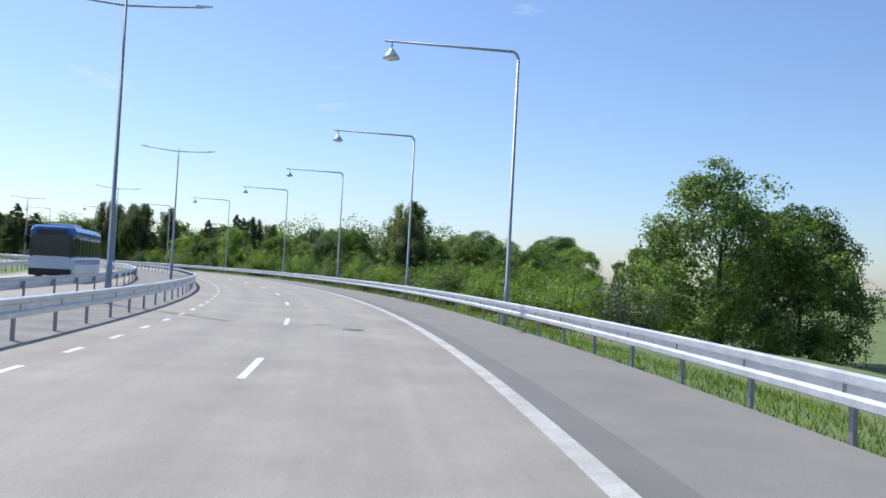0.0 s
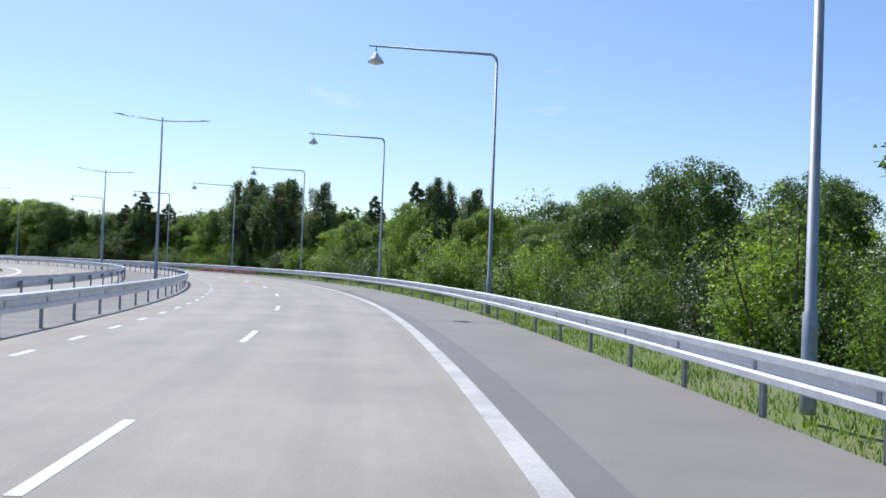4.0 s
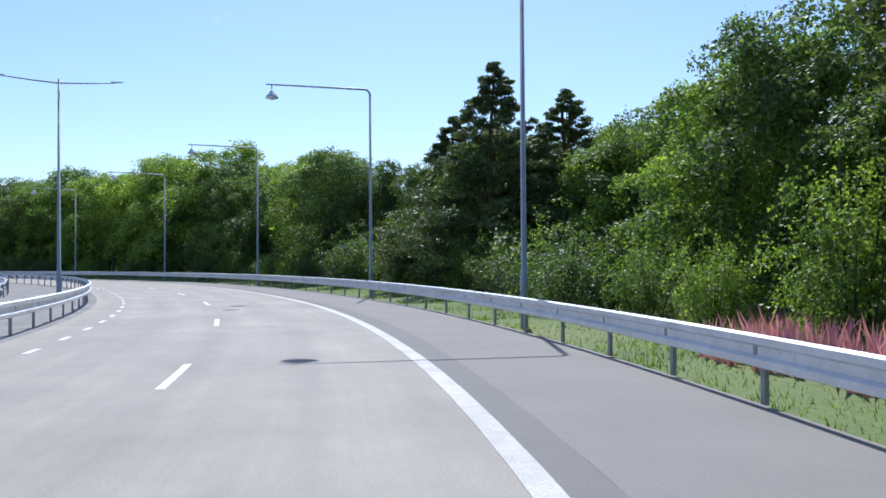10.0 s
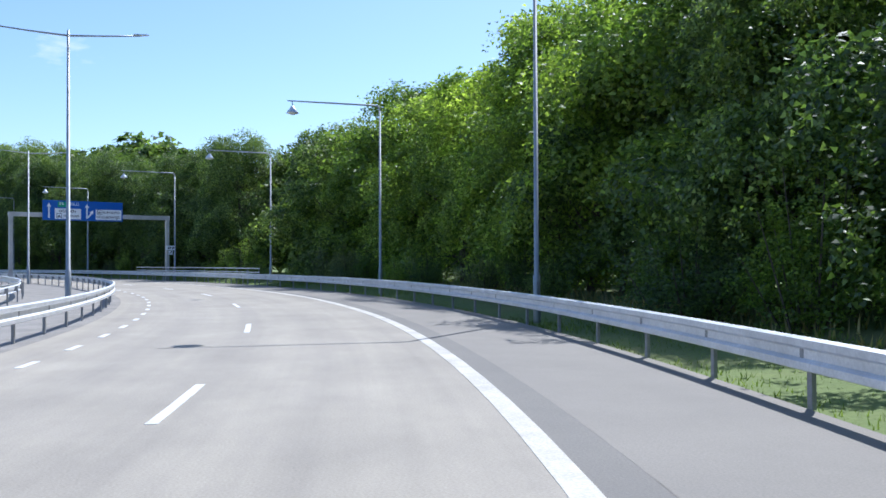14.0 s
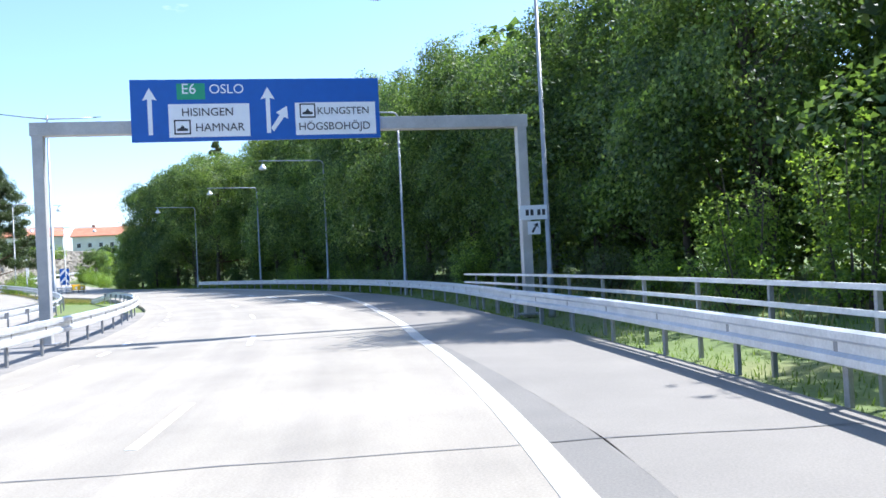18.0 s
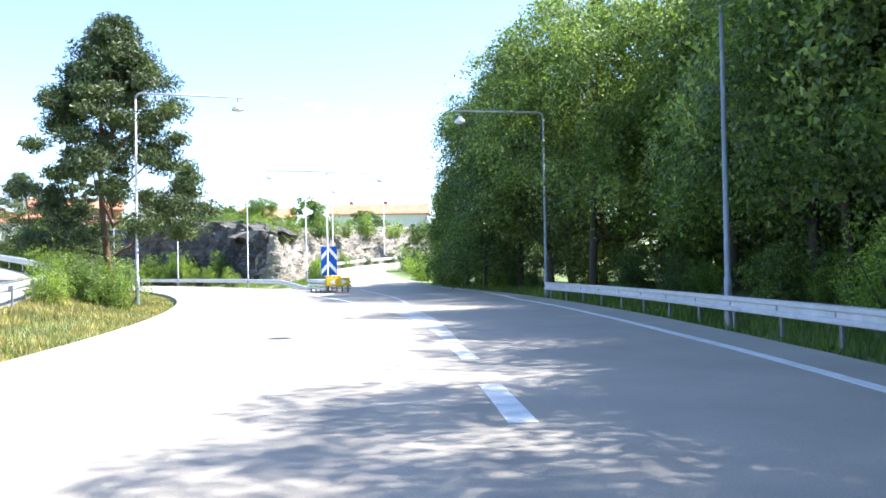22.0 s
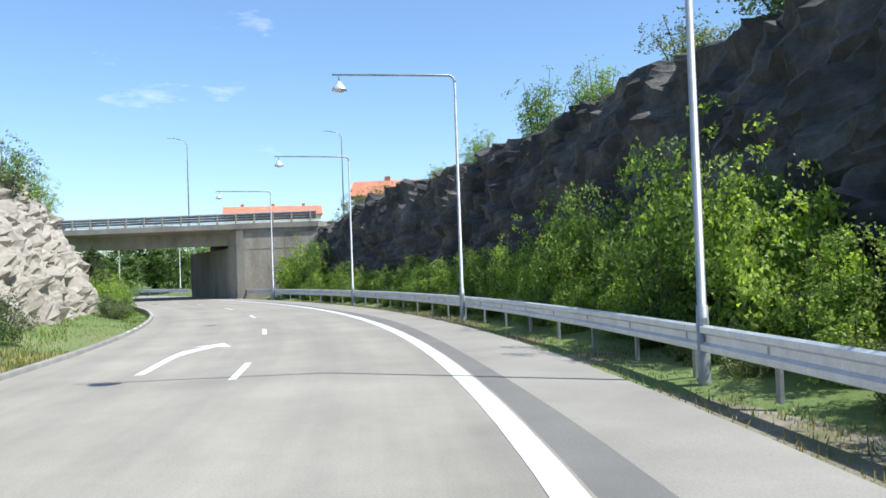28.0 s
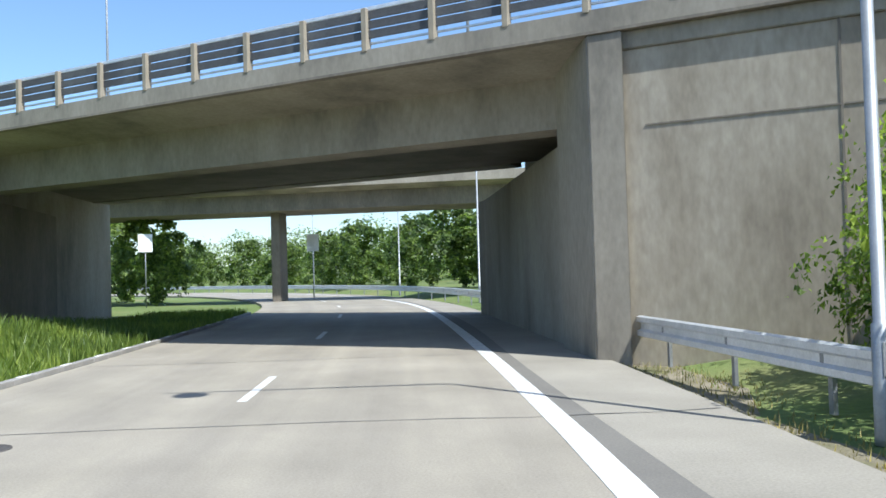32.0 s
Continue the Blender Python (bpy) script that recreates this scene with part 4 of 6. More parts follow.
for y, zb in ((-2.4, 4.95), (-DEEP + 3.4, 5.62)):
    part("beam", along_x("beam", [(y, zb), (y, 6.16), (y - 1.0, 6.16), (y - 1.0, zb)], -15.0 + SKEW * y, 7.2 + SKEW * y, "concrete"), bridge)
# underside in the darker concrete, shade put into its colour
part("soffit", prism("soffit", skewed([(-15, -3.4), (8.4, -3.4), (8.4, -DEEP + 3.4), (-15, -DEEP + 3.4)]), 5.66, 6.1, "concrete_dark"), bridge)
part("abutment", prism("abutment", skewed([(6.2, -0.3), (9.4, -0.3), (9.6, -DEEP), (9.8, -DEEP - 0.6), (6.55, -DEEP - 0.6), (6.7, -DEEP)]), -0.4, 4.7, "concrete", 0.03), bridge, None, "stained concrete abutment wall")
part("abutment_head", prism("abutment_head", skewed([(6.0, -0.02), (6.72, -0.02), (6.72, -2.3), (6.0, -2.3)]), -0.4, 6.3, "concrete", 0.03), bridge)
part("wing_wall", prism("wing_wall", [(6.1, -0.2), (14.2, -0.2), (14.2, -1.2), (6.1, -1.2)], -0.4, 5.95, "concrete_panel", 0.02), bridge, None, "pale weathered concrete wing wall panels")
part("wall_cap", prism("wall_cap", [(6.1, -0.14), (14.2, -0.14), (14.2, -1.2), (6.1, -1.2)], 5.95, 6.3, "concrete", 0.02), bridge)
for x, z in ((7.05, 4.45), (10.5, 4.45)):
    part("wall_joint", box_mesh("wall_joint", 3.4, 0.02, 0.03, "concrete_dark"), bridge, pose(x + 1.7, -0.19, z))
part("wall_joint", box_mesh("wall_joint", 0.04, 0.02, 6.4, "concrete_dark"), bridge, pose(10.45, -0.19, -0.1))
# back wall and left abutment: darker colour stands in for shade
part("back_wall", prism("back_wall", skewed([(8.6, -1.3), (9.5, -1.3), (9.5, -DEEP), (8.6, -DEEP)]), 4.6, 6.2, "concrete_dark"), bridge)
part("abutment", prism("abutment", skewed([(-16.4, -2.0), (-14.8, -2.0), (-16.2, -DEEP - 0.4), (-17.8, -DEEP - 0.4)]), -0.4, 4.75, "concrete_dark", 0.03), bridge, None, "concrete abutment wall, darker colour for its shade")
part("abutment_head", prism("abutment_head", skewed([(-18.0, -0.1), (-15.5, -0.1), (-15.5, -DEEP), (-18.0, -DEEP)]), -0.4, 6.3, "concrete", 0.03), bridge)
parapet_post = box_mesh("parapet_post", 0.13, 0.2, 0.98, "concrete_panel", 0.01)
for side, y in ((1, -0.14), (-1, -DEEP + 0.14)):
    for x in np.arange(X0 + 0.4, X1, 1.72):
        part("parapet_post", parapet_post, bridge, pose(x, y + 0.06 * side, 6.74))
    for z, h, w in ((7.68, 0.09, 0.14), (6.92, 0.05, 0.05)):
        part("parapet_rail", box_mesh("parapet_rail", X1 - X0, w, h, "galv", 0.01), bridge, pose((X0 + X1) / 2, y - 0.02 * side, z))
    for z in (7.14, 7.36, 7.58):
        part("parapet_slat", box_mesh("parapet_slat", X1 - X0 - 0.4, 0.03, 0.19, "slat_dark", 0.008), bridge, pose((X0 + X1) / 2, y + 0.04 * side, z - 0.1))
for x in (-25.5, -4.2, 13.0):
    root = thing("bridge_lamp", bridge_frame((-300.6, -0.9)) @ pose(x, -DEEP + 0.6, 6.84), "slender street lamp on the bridge deck", "street lamp", "lamps on the bridge")
    part("pole", tube_mesh("pole", [(0, 0, 0), (0, 0, 9.9), (-0.3, 0.1, 10.4), (-1.6, 0.3, 10.65)], [0.085, 0.055, 0.045, 0.035], 8, "pole"), root)
    part("lamp_head", head_me, root, pose(-1.85, 0.34, 10.64, 0, 0, 172))

far_bridge = thing("road_bridge", bridge_frame((-287.0, -40.4)) @ pose(0, 0, 1.05, 0, 0, -19), "second concrete bridge beyond the first with one pier", "bridge")
part("deck", along_x("deck", [(0, 6.9), (0, 7.55), (-9, 7.55), (-9, 6.9), (-7.2, 6.7), (-1.8, 6.7)], -42, 42, "concrete"), far_bridge)
# beam and piers below the deck: shade put into the concrete's colour
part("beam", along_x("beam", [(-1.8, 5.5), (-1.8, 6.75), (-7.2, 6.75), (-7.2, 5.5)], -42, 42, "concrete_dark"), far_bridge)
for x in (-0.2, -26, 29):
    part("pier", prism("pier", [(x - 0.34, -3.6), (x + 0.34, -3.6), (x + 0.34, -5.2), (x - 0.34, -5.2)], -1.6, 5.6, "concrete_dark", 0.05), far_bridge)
for x in np.arange(-41, 42, 2.0):
    part("parapet_post", parapet_post, far_bridge, pose(x, -0.14, 7.5))
for z, h in ((8.36, 0.09), (8.0, 0.16), (7.7, 0.06)):
    part("parapet_rail", box_mesh("parapet_rail", 84, 0.05, h, "galv", 0.01), far_bridge, pose(0, -0.14, z))

# signs, posts and boxes beyond the first bridge
for x, y, w, h, z in ((-277.8, -42.6, 1.0, 1.32, 3.9), (-288.6, -49.6, 0.95, 1.38, 3.8)):
    root = thing("road_sign", Matrix.Translation((x, y, 0)) @ Matrix.Rotation(math.atan2(-(-304 - x), 18 - y) + math.pi, 4, "Z"), "white sign board on a steel post beyond the bridge", "road sign", "signs beyond the bridge")
    part("panel", box_mesh("panel", w, 0.04, h, "sign_white", 0.01), root, pose(0, -0.03, z))
    part("post", tube_mesh("post", [(0, 0.05, -0.3), (0, 0.05, z + h - 0.1)], [0.04, 0.04], 8, "galv_dull"), root)
for s, lat in ((566, -8.2), (588, -8.2), (612, -8.2)):
    street_lamp(frame_at(s, lat), 0.842, "pale street lamp beyond the bridge", "lamps beyond the bridge")

# ---- harbour cranes far away on the open side ----


def harbour_crane(m, raised, label):
    root = thing("harbour_crane", m, label, "crane", "harbour cranes")
    for x in (-9, 9):
        for y in (-12, 12):
            part("leg", box_mesh("leg", 1.6, 1.6, 36, "crane_blue", 0.1), root, pose(x, y, 0))
        part("portal_beam", box_mesh("portal_beam", 1.4, 26, 1.8, "crane_blue", 0.1), root, pose(x, 0, 14))
    part("girder", box_mesh("girder", 96 if not raised else 52, 4, 2.6, "crane_blue", 0.2), root, pose(22 if not raised else -6, 0, 36))
    part("mast", tube_mesh("mast", [(4, 0, 36), (7, 0, 60)], [1.0, 0.7], 8, "crane_blue"), root)
    tip = (-28, 0, 92) if raised else (62, 0, 38)
    if raised:
        part("boom", tube_mesh("boom", [(-10, 0, 38), tip], [1.6, 1.1], 8, "crane_blue"), root)
    part("stay", tube_mesh("stay", [(7, 0, 60), tip], [0.35, 0.35], 6, "crane_blue"), root)
    part("stay", tube_mesh("stay", [(7, 0, 60), (28, 0, 38)], [0.35, 0.35], 6, "crane_blue"), root)
    part("machine_house", box_mesh("machine_house", 14, 6, 6, "crane_blue", 0.3), root, pose(12, 0, 38))
    return root


harbour_crane(pose(547, 1583, -3, 0, 0, -19), True, "distant blue-grey harbour crane with its boom raised")
harbour_crane(pose(607, 1553, -3, 0, 0, -19), False, "distant blue-grey harbour crane with its boom lowered")

# ---- rock ----


def rock_mass(name, plan, mat, label, seed, back=12.0, lean=0.45, step=0.42, rows=46, relief=1.0):
    """A blasted rock face along a plan of (s, lat, height), with blocky ledges; it faces to the right of the plan's way, its top falls back."""
    pts = [at(s, lat) for s, lat, h in plan]
    run = np.concatenate([[0], np.cumsum([(pts[i + 1] - pts[i]).length for i in range(len(pts) - 1)])])
    n = int(run[-1] / step) + 1
    q = np.linspace(0, run[-1], n)
    soft = np.ones(9) / 9
    px, py, ph = (np.convolve(np.pad(np.interp(q, run, v), 4, "edge"), soft, "valid") for v in ([p.x for p in pts], [p.y for p in pts], [h for s, lat, h in plan]))
    tx, ty = np.gradient(px), np.gradient(py)
    ln = np.hypot(tx, ty)
    ox, oy = np.convolve(np.pad(ty / ln, 12, "edge"), np.ones(25) / 25, "valid"), np.convolve(np.pad(-tx / ln, 12, "edge"), np.ones(25) / 25, "valid")
    top_rows = 14
    vs, fs = [], []
    for i in range(n):
        h = ph[i] + 0.9 * noise.fractal(Vector((px[i] * 0.12 + seed, py[i] * 0.12, 0)), 0.8, 2, 4)
        h = max(0.4, h)
        for j in range(rows + top_rows):
            if j < rows:
                u = j / (rows - 1)
                inw, z = lean * h * u ** 1.4, -0.8 + (h + 0.8) * u
            else:
                u = (j - rows + 1) / top_rows
                inw, z = lean * h + back * min(1.0, max(0.3, (h - 3.4) / 4.2)) * u, h + 0.5 * math.sin(u * 3.0) - 0.5 * u
            x, y = px[i] - ox[i] * inw, py[i] - oy[i] * inw
            v = Vector((x * 0.3 + seed, y * 0.3, z * 0.42))
            big = noise.cell(Vector((v.x * 0.9 + v.z * 0.4, v.y * 0.9 - v.z * 0.3, v.z * 1.2)))
            mid = noise.cell(Vector((v.x * 2.3 - v.z * 0.6, v.y * 2.3, v.z * 2.6 + v.x * 0.5)))
            fine = noise.fractal(v * 2.6, 0.75, 2.2, 5)
            d = 0.14 * big + 0.05 * mid + 0.5 * fine + 0.5 * noise.fractal(Vector((v.x * 3.2 + v.z, v.y * 3.2, v.z * 1.1)), 0.6, 2.1, 5)
            k = relief * min(1.0, h / 4) * (1.0 if j < rows else 0.8)
            vs.append((x + ox[i] * d * k, y + oy[i] * d * k, z + 0.35 * fine * k * (0 if j < 3 else 1)))
    m = rows + top_rows
    for i in range(n - 1):
        for j in range(m - 1):
            c = i * m + j
            fs.append((c, c + m, c + m + 1, c + 1))
    return tagged(new(name, mesh_of(name, vs, fs, mat)), label, "rock", kind="structure")


# dark colour on the shaded face, pale colour on the two sunlit ones
rock_mass("rock_face_right", [(532, -11.6, 4.6), (527, -10.9, 6.0), (519, -10.3, 7.5), (505, -10.2, 7.8), (490, -10.2, 7.9), (478, -10.3, 8.2), (468, -10.7, 7.9), (459, -11.4, 6.8), (454.5, -11.6, 6.2), (453.2, -12.6, 5.6)], "rock_dark", "blasted rock face beside the slip road, colour darkened for its shade", 3.7, 7.0, 0.3)
rock_mass("rock_face_ramp", [(456.5, -11.2, 5.4), (453.0, -11.6, 5.6), (451.2, -13.0, 5.4), (452.0, -15.2, 5.4), (455.5, -17.6, 5.8), (459.5, -20.4, 6.2), (464.0, -25.2, 6.6), (468.2, -32.0, 7.2), (472.0, -42.0, 7.8), (475.5, -56.0, 8.2), (478.5, -76.0, 8.6)], "rock_bank", "weathered rock bank along the exit ramp, colour paler for its sunlit side", 7.3, 7.0, 0.55, relief=0.75)
rock_mass("rock_face_left", [(464, 16, 1.0), (469, 11.5, 3.8), (475, 9.2, 5.6), (483, 7.9, 6.6), (496, 7.3, 7.0), (510, 7.2, 6.6), (520, 7.3, 5.8), (528, 9.0, 5.2)], "rock_light", "granite face on the inner side of the slip road, colour pale as if sunlit", 11.2, 14.0, 0.5)

# ---- houses with orange roofs beyond the rock ----


def apartment_house(x, y, turn, length, base, eaves, wall_mat, label):
    root = thing("apartment_house", pose(x, y, base, 0, 0, turn), label, "house", "houses beyond the rock")
    w, rise = 9.5, 2.7
    part("wall", box_mesh("wall", length, w, eaves, wall_mat, 0.03), root)
    o = 0.6
    a = [(-length / 2 - o, -w / 2 - o, eaves - 0.1), (length / 2 + o, -w / 2 - o, eaves - 0.1), (length / 2 + o, w / 2 + o, eaves - 0.1), (-length / 2 - o, w / 2 + o, eaves - 0.1)]
    r = [(-length / 2 - o, 0, eaves + rise), (length / 2 + o, 0, eaves + rise)]
    up = [(p[0], p[1], p[2] + 0.25) for p in a] + [(p[0], p[1], p[2] + 0.25) for p in r]
    roof = part("roof", mesh_of("roof", a + up, [(3, 2, 1, 0), (4, 5, 9, 8), (6, 7, 8, 9), (7, 4, 8), (5, 6, 9), (0, 1, 5, 4), (1, 2, 6, 5), (2, 3, 7, 6), (3, 0, 4, 7)], "roof"), root, None, "orange tiled roof")
    ch = box_mesh("chimney", 0.9, 0.7, 1.9, "brick", 0.03)
    for k in range(int(length // 9)):
        part("chimney", ch, roof, pose(-length / 2 + 5 + 9 * k, 0.6, eaves + rise - 0.9))
    pane, frm = box_mesh("pane", 1.1, 0.04, 1.3, "window"), box_mesh("window_frame", 1.34, 0.05, 1.54, "frame_white", 0.01)
    floors = int(eaves // 2.9)
    for f in range(max(0, floors - 3), floors):
        for k in range(int(length // 3.2)):
            for side in (-1, 1):
                fr = part("window", frm, root, pose(-length / 2 + 1.8 + 3.2 * k, side * (w / 2 + 0.01), 0.9 + 2.9 * f))
                part("pane", pane, fr, pose(0, side * 0.022, 0.12))
    return root


for x0, y0, x1, y1, base, ridge, wm in ((-332, -57, -356, -47, 3, 17.2, "plaster"), (-355, -59, -375, -49, 3, 21.4, "brick"), (-388, -15, -398, -6, 2, 17.8, "plaster"), (-405, 1, -421, 20, 2, 18.6, "plaster"), (-322, -180, -349.5, -176, 3, 23.3, "plaster"), (-420, 26, -432, 60, 2, 18.0, "plaster")):
    apartment_house((x0 + x1) / 2, (y0 + y1) / 2, math.degrees(math.atan2(y1 - y0, x1 - x0)), math.hypot(x1 - x0, y1 - y0), base, ridge - 2.95 - base, wm, "long pale apartment house with an orange tiled roof" if wm == "plaster" else "brick apartment house with an orange tiled roof")

# ---- vehicles ----


def loft(name, sections, mat, smooth=True):
    """Sections along y, each (y, [(x, z) ...]) for one half, mirrored and closed at both ends."""
    vs, fs = [], []
    k = len(sections[0][1]) * 2
    for y, half in sections:
        vs += [(x, y, z) for x, z in half] + [(-x, y, z) for x, z in reversed(half)]
    for i in range(len(sections) - 1):
        for j in range(k):
            a, b = i * k + j, i * k + (j + 1) % k
            fs.append((a, b, b + k, a + k))
    fs += [tuple(range(k))[::-1], tuple((len(sections) - 1) * k + j for j in range(k))]
    me = mesh_of(name, vs, fs, mat, smooth)
    bm = bmesh.new()
    bm.from_mesh(me)
    bmesh.ops.recalc_face_normals(bm, faces=bm.faces[:])
    bm.to_mesh(me)
    bm.free()
    return me


def wheel(parent, m, r, w):
    t = part("wheel", lathe("wheel", [(r * 0.6, w / 2), (r * 0.92, w / 2), (r, w * 0.36), (r, -w * 0.36), (r * 0.92, -w / 2), (r * 0.6, -w / 2)], 28, "rubber"), parent, m)
    part("rim", lathe("rim", [(0.03, w * 0.42), (r * 0.16, w * 0.44), (r * 0.2, w * 0.34), (r * 0.52, w * 0.4), (r * 0.61, w * 0.5), (r * 0.61, 0.0)], 20, "rim"), t)
    return t


car = thing("car", frame_at(456, 2.8, 0.0), "dark blue saloon car in the inner lane of the slip road", "car")


def low(y, w, zb, zt):
    return (y, [(w * 0.55, zb), (w * 0.92, zb + 0.04), (w, zb + 0.22), (w, zt - 0.2), (w * 0.95, zt - 0.05), (w * 0.8, zt)])


part("body", loft("body", [low(-2.28, 0.66, 0.42, 0.86), low(-2.2, 0.8, 0.32, 0.95), low(-1.9, 0.86, 0.24, 0.99), low(-1.0, 0.89, 0.2, 1.0), low(0.6, 0.89, 0.2, 0.98), low(1.3, 0.87, 0.22, 0.9), low(1.95, 0.82, 0.26, 0.8), low(2.25, 0.7, 0.36, 0.68)], "car_blue"), car)


def up(y, w, zb, zt, wt):
    return (y, [(w * 0.6, zb), (w, zb), (wt + (w - wt) * 0.45, zb + (zt - zb) * 0.55), (wt, zt - 0.05), (wt * 0.8, zt)])


part("cabin_glass", loft("cabin_glass", [up(-1.72, 0.72, 0.95, 1.0, 0.66), up(-1.05, 0.79, 0.96, 1.36, 0.6), up(-0.3, 0.8, 0.96, 1.42, 0.6), up(0.35, 0.8, 0.95, 1.36, 0.6), up(1.15, 0.74, 0.92, 0.97, 0.66)], "window"), car)
part("roof", loft("roof", [up(-1.2, 0.55, 1.3, 1.34, 0.5), up(-0.9, 0.62, 1.36, 1.425, 0.58), up(-0.2, 0.63, 1.4, 1.455, 0.6), up(0.3, 0.62, 1.36, 1.41, 0.58)], "car_blue"), car)
for sx in (-1, 1):
    for y0, z0, y1, z1 in ((-1.72, 0.98, -1.1, 1.35), (-0.25, 0.97, -0.2, 1.41), (1.12, 0.95, 0.35, 1.37)):
        part("pillar", tube_mesh("pillar", [(sx * 0.76, y0, z0), (sx * 0.62, y1, z1)], [0.05, 0.04], 8, "car_blue"), car)
    part("tail_lamp", box_mesh("tail_lamp", 0.3, 0.08, 0.16, "lamp_red", 0.02), car, pose(sx * 0.6, -2.24, 0.68))
    part("head_lamp", box_mesh("head_lamp", 0.34, 0.1, 0.13, "lamp_clear", 0.02), car, pose(sx * 0.55, 2.18, 0.55))
    part("side_mirror", box_mesh("side_mirror", 0.2, 0.1, 0.13, "car_blue", 0.03), car, pose(sx * 0.98, 0.62, 0.98))
    for y in (-1.32, 1.34):
        wheel(car, pose(sx * 0.8, y, 0.31, 0, 90 * sx, 0), 0.31, 0.2)
    for y in (-0.5, 0.45):
        part("door_handle", box_mesh("door_handle", 0.03, 0.16, 0.03, "black", 0.008), car, pose(sx * 0.9, y, 0.82))
part("number_plate", box_mesh("number_plate", 0.5, 0.02, 0.11, "sign_white", 0.004), car, pose(0, -2.29, 0.62))
part("bumper", box_mesh("bumper", 1.5, 0.12, 0.2, "black", 0.04), car, pose(0, -2.24, 0.34))

coach = thing("coach", frame_at(54.5, 12.9, 0.0, math.pi), "blue and pale coach with dark windows on the opposite carriageway", "bus")


def hull(y, w, z0, z1, r=0.18):
    return (y, [(w * 0.9, z0), (w, z0 + 0.12), (w, z1 - r), (w - r * 0.35, z1 - r * 0.3), (w - r, z1)])


part("body", loft("body", [hull(0.05, 1.05, 0.5, 1.5), hull(-0.1, 1.2, 0.4, 1.5), hull(-0.5, 1.26, 0.34, 1.5), hull(-11.6, 1.26, 0.34, 1.5), hull(-11.8, 1.22, 0.4, 1.5)], "bus_white", False), coach)
part("window_band", loft("window_band", [hull(0.0, 1.15, 1.42, 2.7), hull(-0.3, 1.22, 1.42, 2.75), hull(-11.7, 1.235, 1.42, 2.75)], "window", False), coach)
part("roof", loft("roof", [hull(-0.1, 1.15, 2.66, 3.2, 0.3), hull(-0.5, 1.25, 2.66, 3.32, 0.3), hull(-11.6, 1.25, 2.66, 3.32, 0.3), hull(-11.8, 1.2, 2.66, 3.25, 0.3)], "bus_blue", False), coach)
part("side_stripe", loft("side_stripe", [hull(-0.6, 1.268, 0.9, 1.38, 0.05), hull(-11.5, 1.268, 0.9, 1.38, 0.05)], "bus_blue", False), coach)
part("air_unit", box_mesh("air_unit", 1.5, 2.6, 0.22, "bus_white", 0.06), coach, pose(0, -4.5, 3.3))
part("windscreen", box_mesh("windscreen", 2.1, 0.06, 1.25, "window", 0.03), coach, pose(0, 0.08, 1.5))
part("bumper", box_mesh("bumper", 2.3, 0.2, 0.4, "black", 0.06), coach, pose(0, 0.02, 0.36))
part("destination_panel", box_mesh("destination_panel", 1.7, 0.06, 0.26, "sign_black", 0.02), coach, pose(0, 0.04, 2.82))
for sx in (-1, 1):
    part("head_lamp", box_mesh("head_lamp", 0.36, 0.08, 0.2, "lamp_clear", 0.03), coach, pose(sx * 0.85, 0.08, 0.85))
    part("side_mirror", box_mesh("side_mirror", 0.16, 0.12, 0.42, "black", 0.04), coach, pose(sx * 1.42, 0.15, 2.2))
    part("mirror_arm", tube_mesh("mirror_arm", [(sx * 1.1, 0.0, 2.7), (sx * 1.42, 0.15, 2.62)], [0.025, 0.025], 8, "black"), coach)
    for y in (-2.6, -8.6):
        wheel(coach, pose(sx * 1.08, y, 0.5, 0, 90 * sx, 0), 0.5, 0.28)
    for y in np.arange(-11.2, -0.6, 1.5):
        part("window_pillar", box_mesh("window_pillar", 0.03, 0.1, 1.22, "black"), coach, pose(sx * 1.235, y, 1.5))

# ---- plants ----


def leaf_mesh(name, centres, normals, sizes, aspect, mat, rnd, small=False):
    """Small bent leaves of two triangles (one for far or small ones), one island a leaf."""
    n = len(centres)
    t = rnd.normal(size=(n, 3))
    t -= (t * normals).sum(1, keepdims=True) * normals
    t /= np.linalg.norm(t, axis=1, keepdims=True) + 1e-9
    b = np.cross(normals, t)
    L, W = sizes[:, None], sizes[:, None] * aspect
    fold = normals * sizes[:, None] * 0.18
    if small:
        v = np.stack([centres - t * L * 0.55, centres + b * W * 0.6 + t * L * 0.3, centres - b * W * 0.6 + t * L * 0.45], 1).reshape(-1, 3)
        tri = np.arange(3 * n)
    else:
        v = np.stack([centres - t * L * 0.5, centres + b * W * 0.5 + fold, centres + t * L * 0.5, centres - b * W * 0.5 + fold], 1).reshape(-1, 3)
        idx = np.arange(n)[:, None] * 4
        tri = np.concatenate([idx + [0, 1, 2], idx + [0, 2, 3]], 1).reshape(-1)
    me = bpy.data.meshes.new(name)
    me.vertices.add(len(v))
    me.vertices.foreach_set("co", v.ravel())
    me.loops.add(len(tri))
    me.loops.foreach_set("vertex_index", tri.astype(np.int32))
    me.polygons.add(len(tri) // 3)
    me.polygons.foreach_set("loop_start", np.arange(0, len(tri), 3, dtype=np.int32))
    me.materials.append(M[mat])
    me.update(calc_edges=True)
    return me


def unit(v):
    return v / (np.linalg.norm(v, axis=1, keepdims=True) + 1e-9)


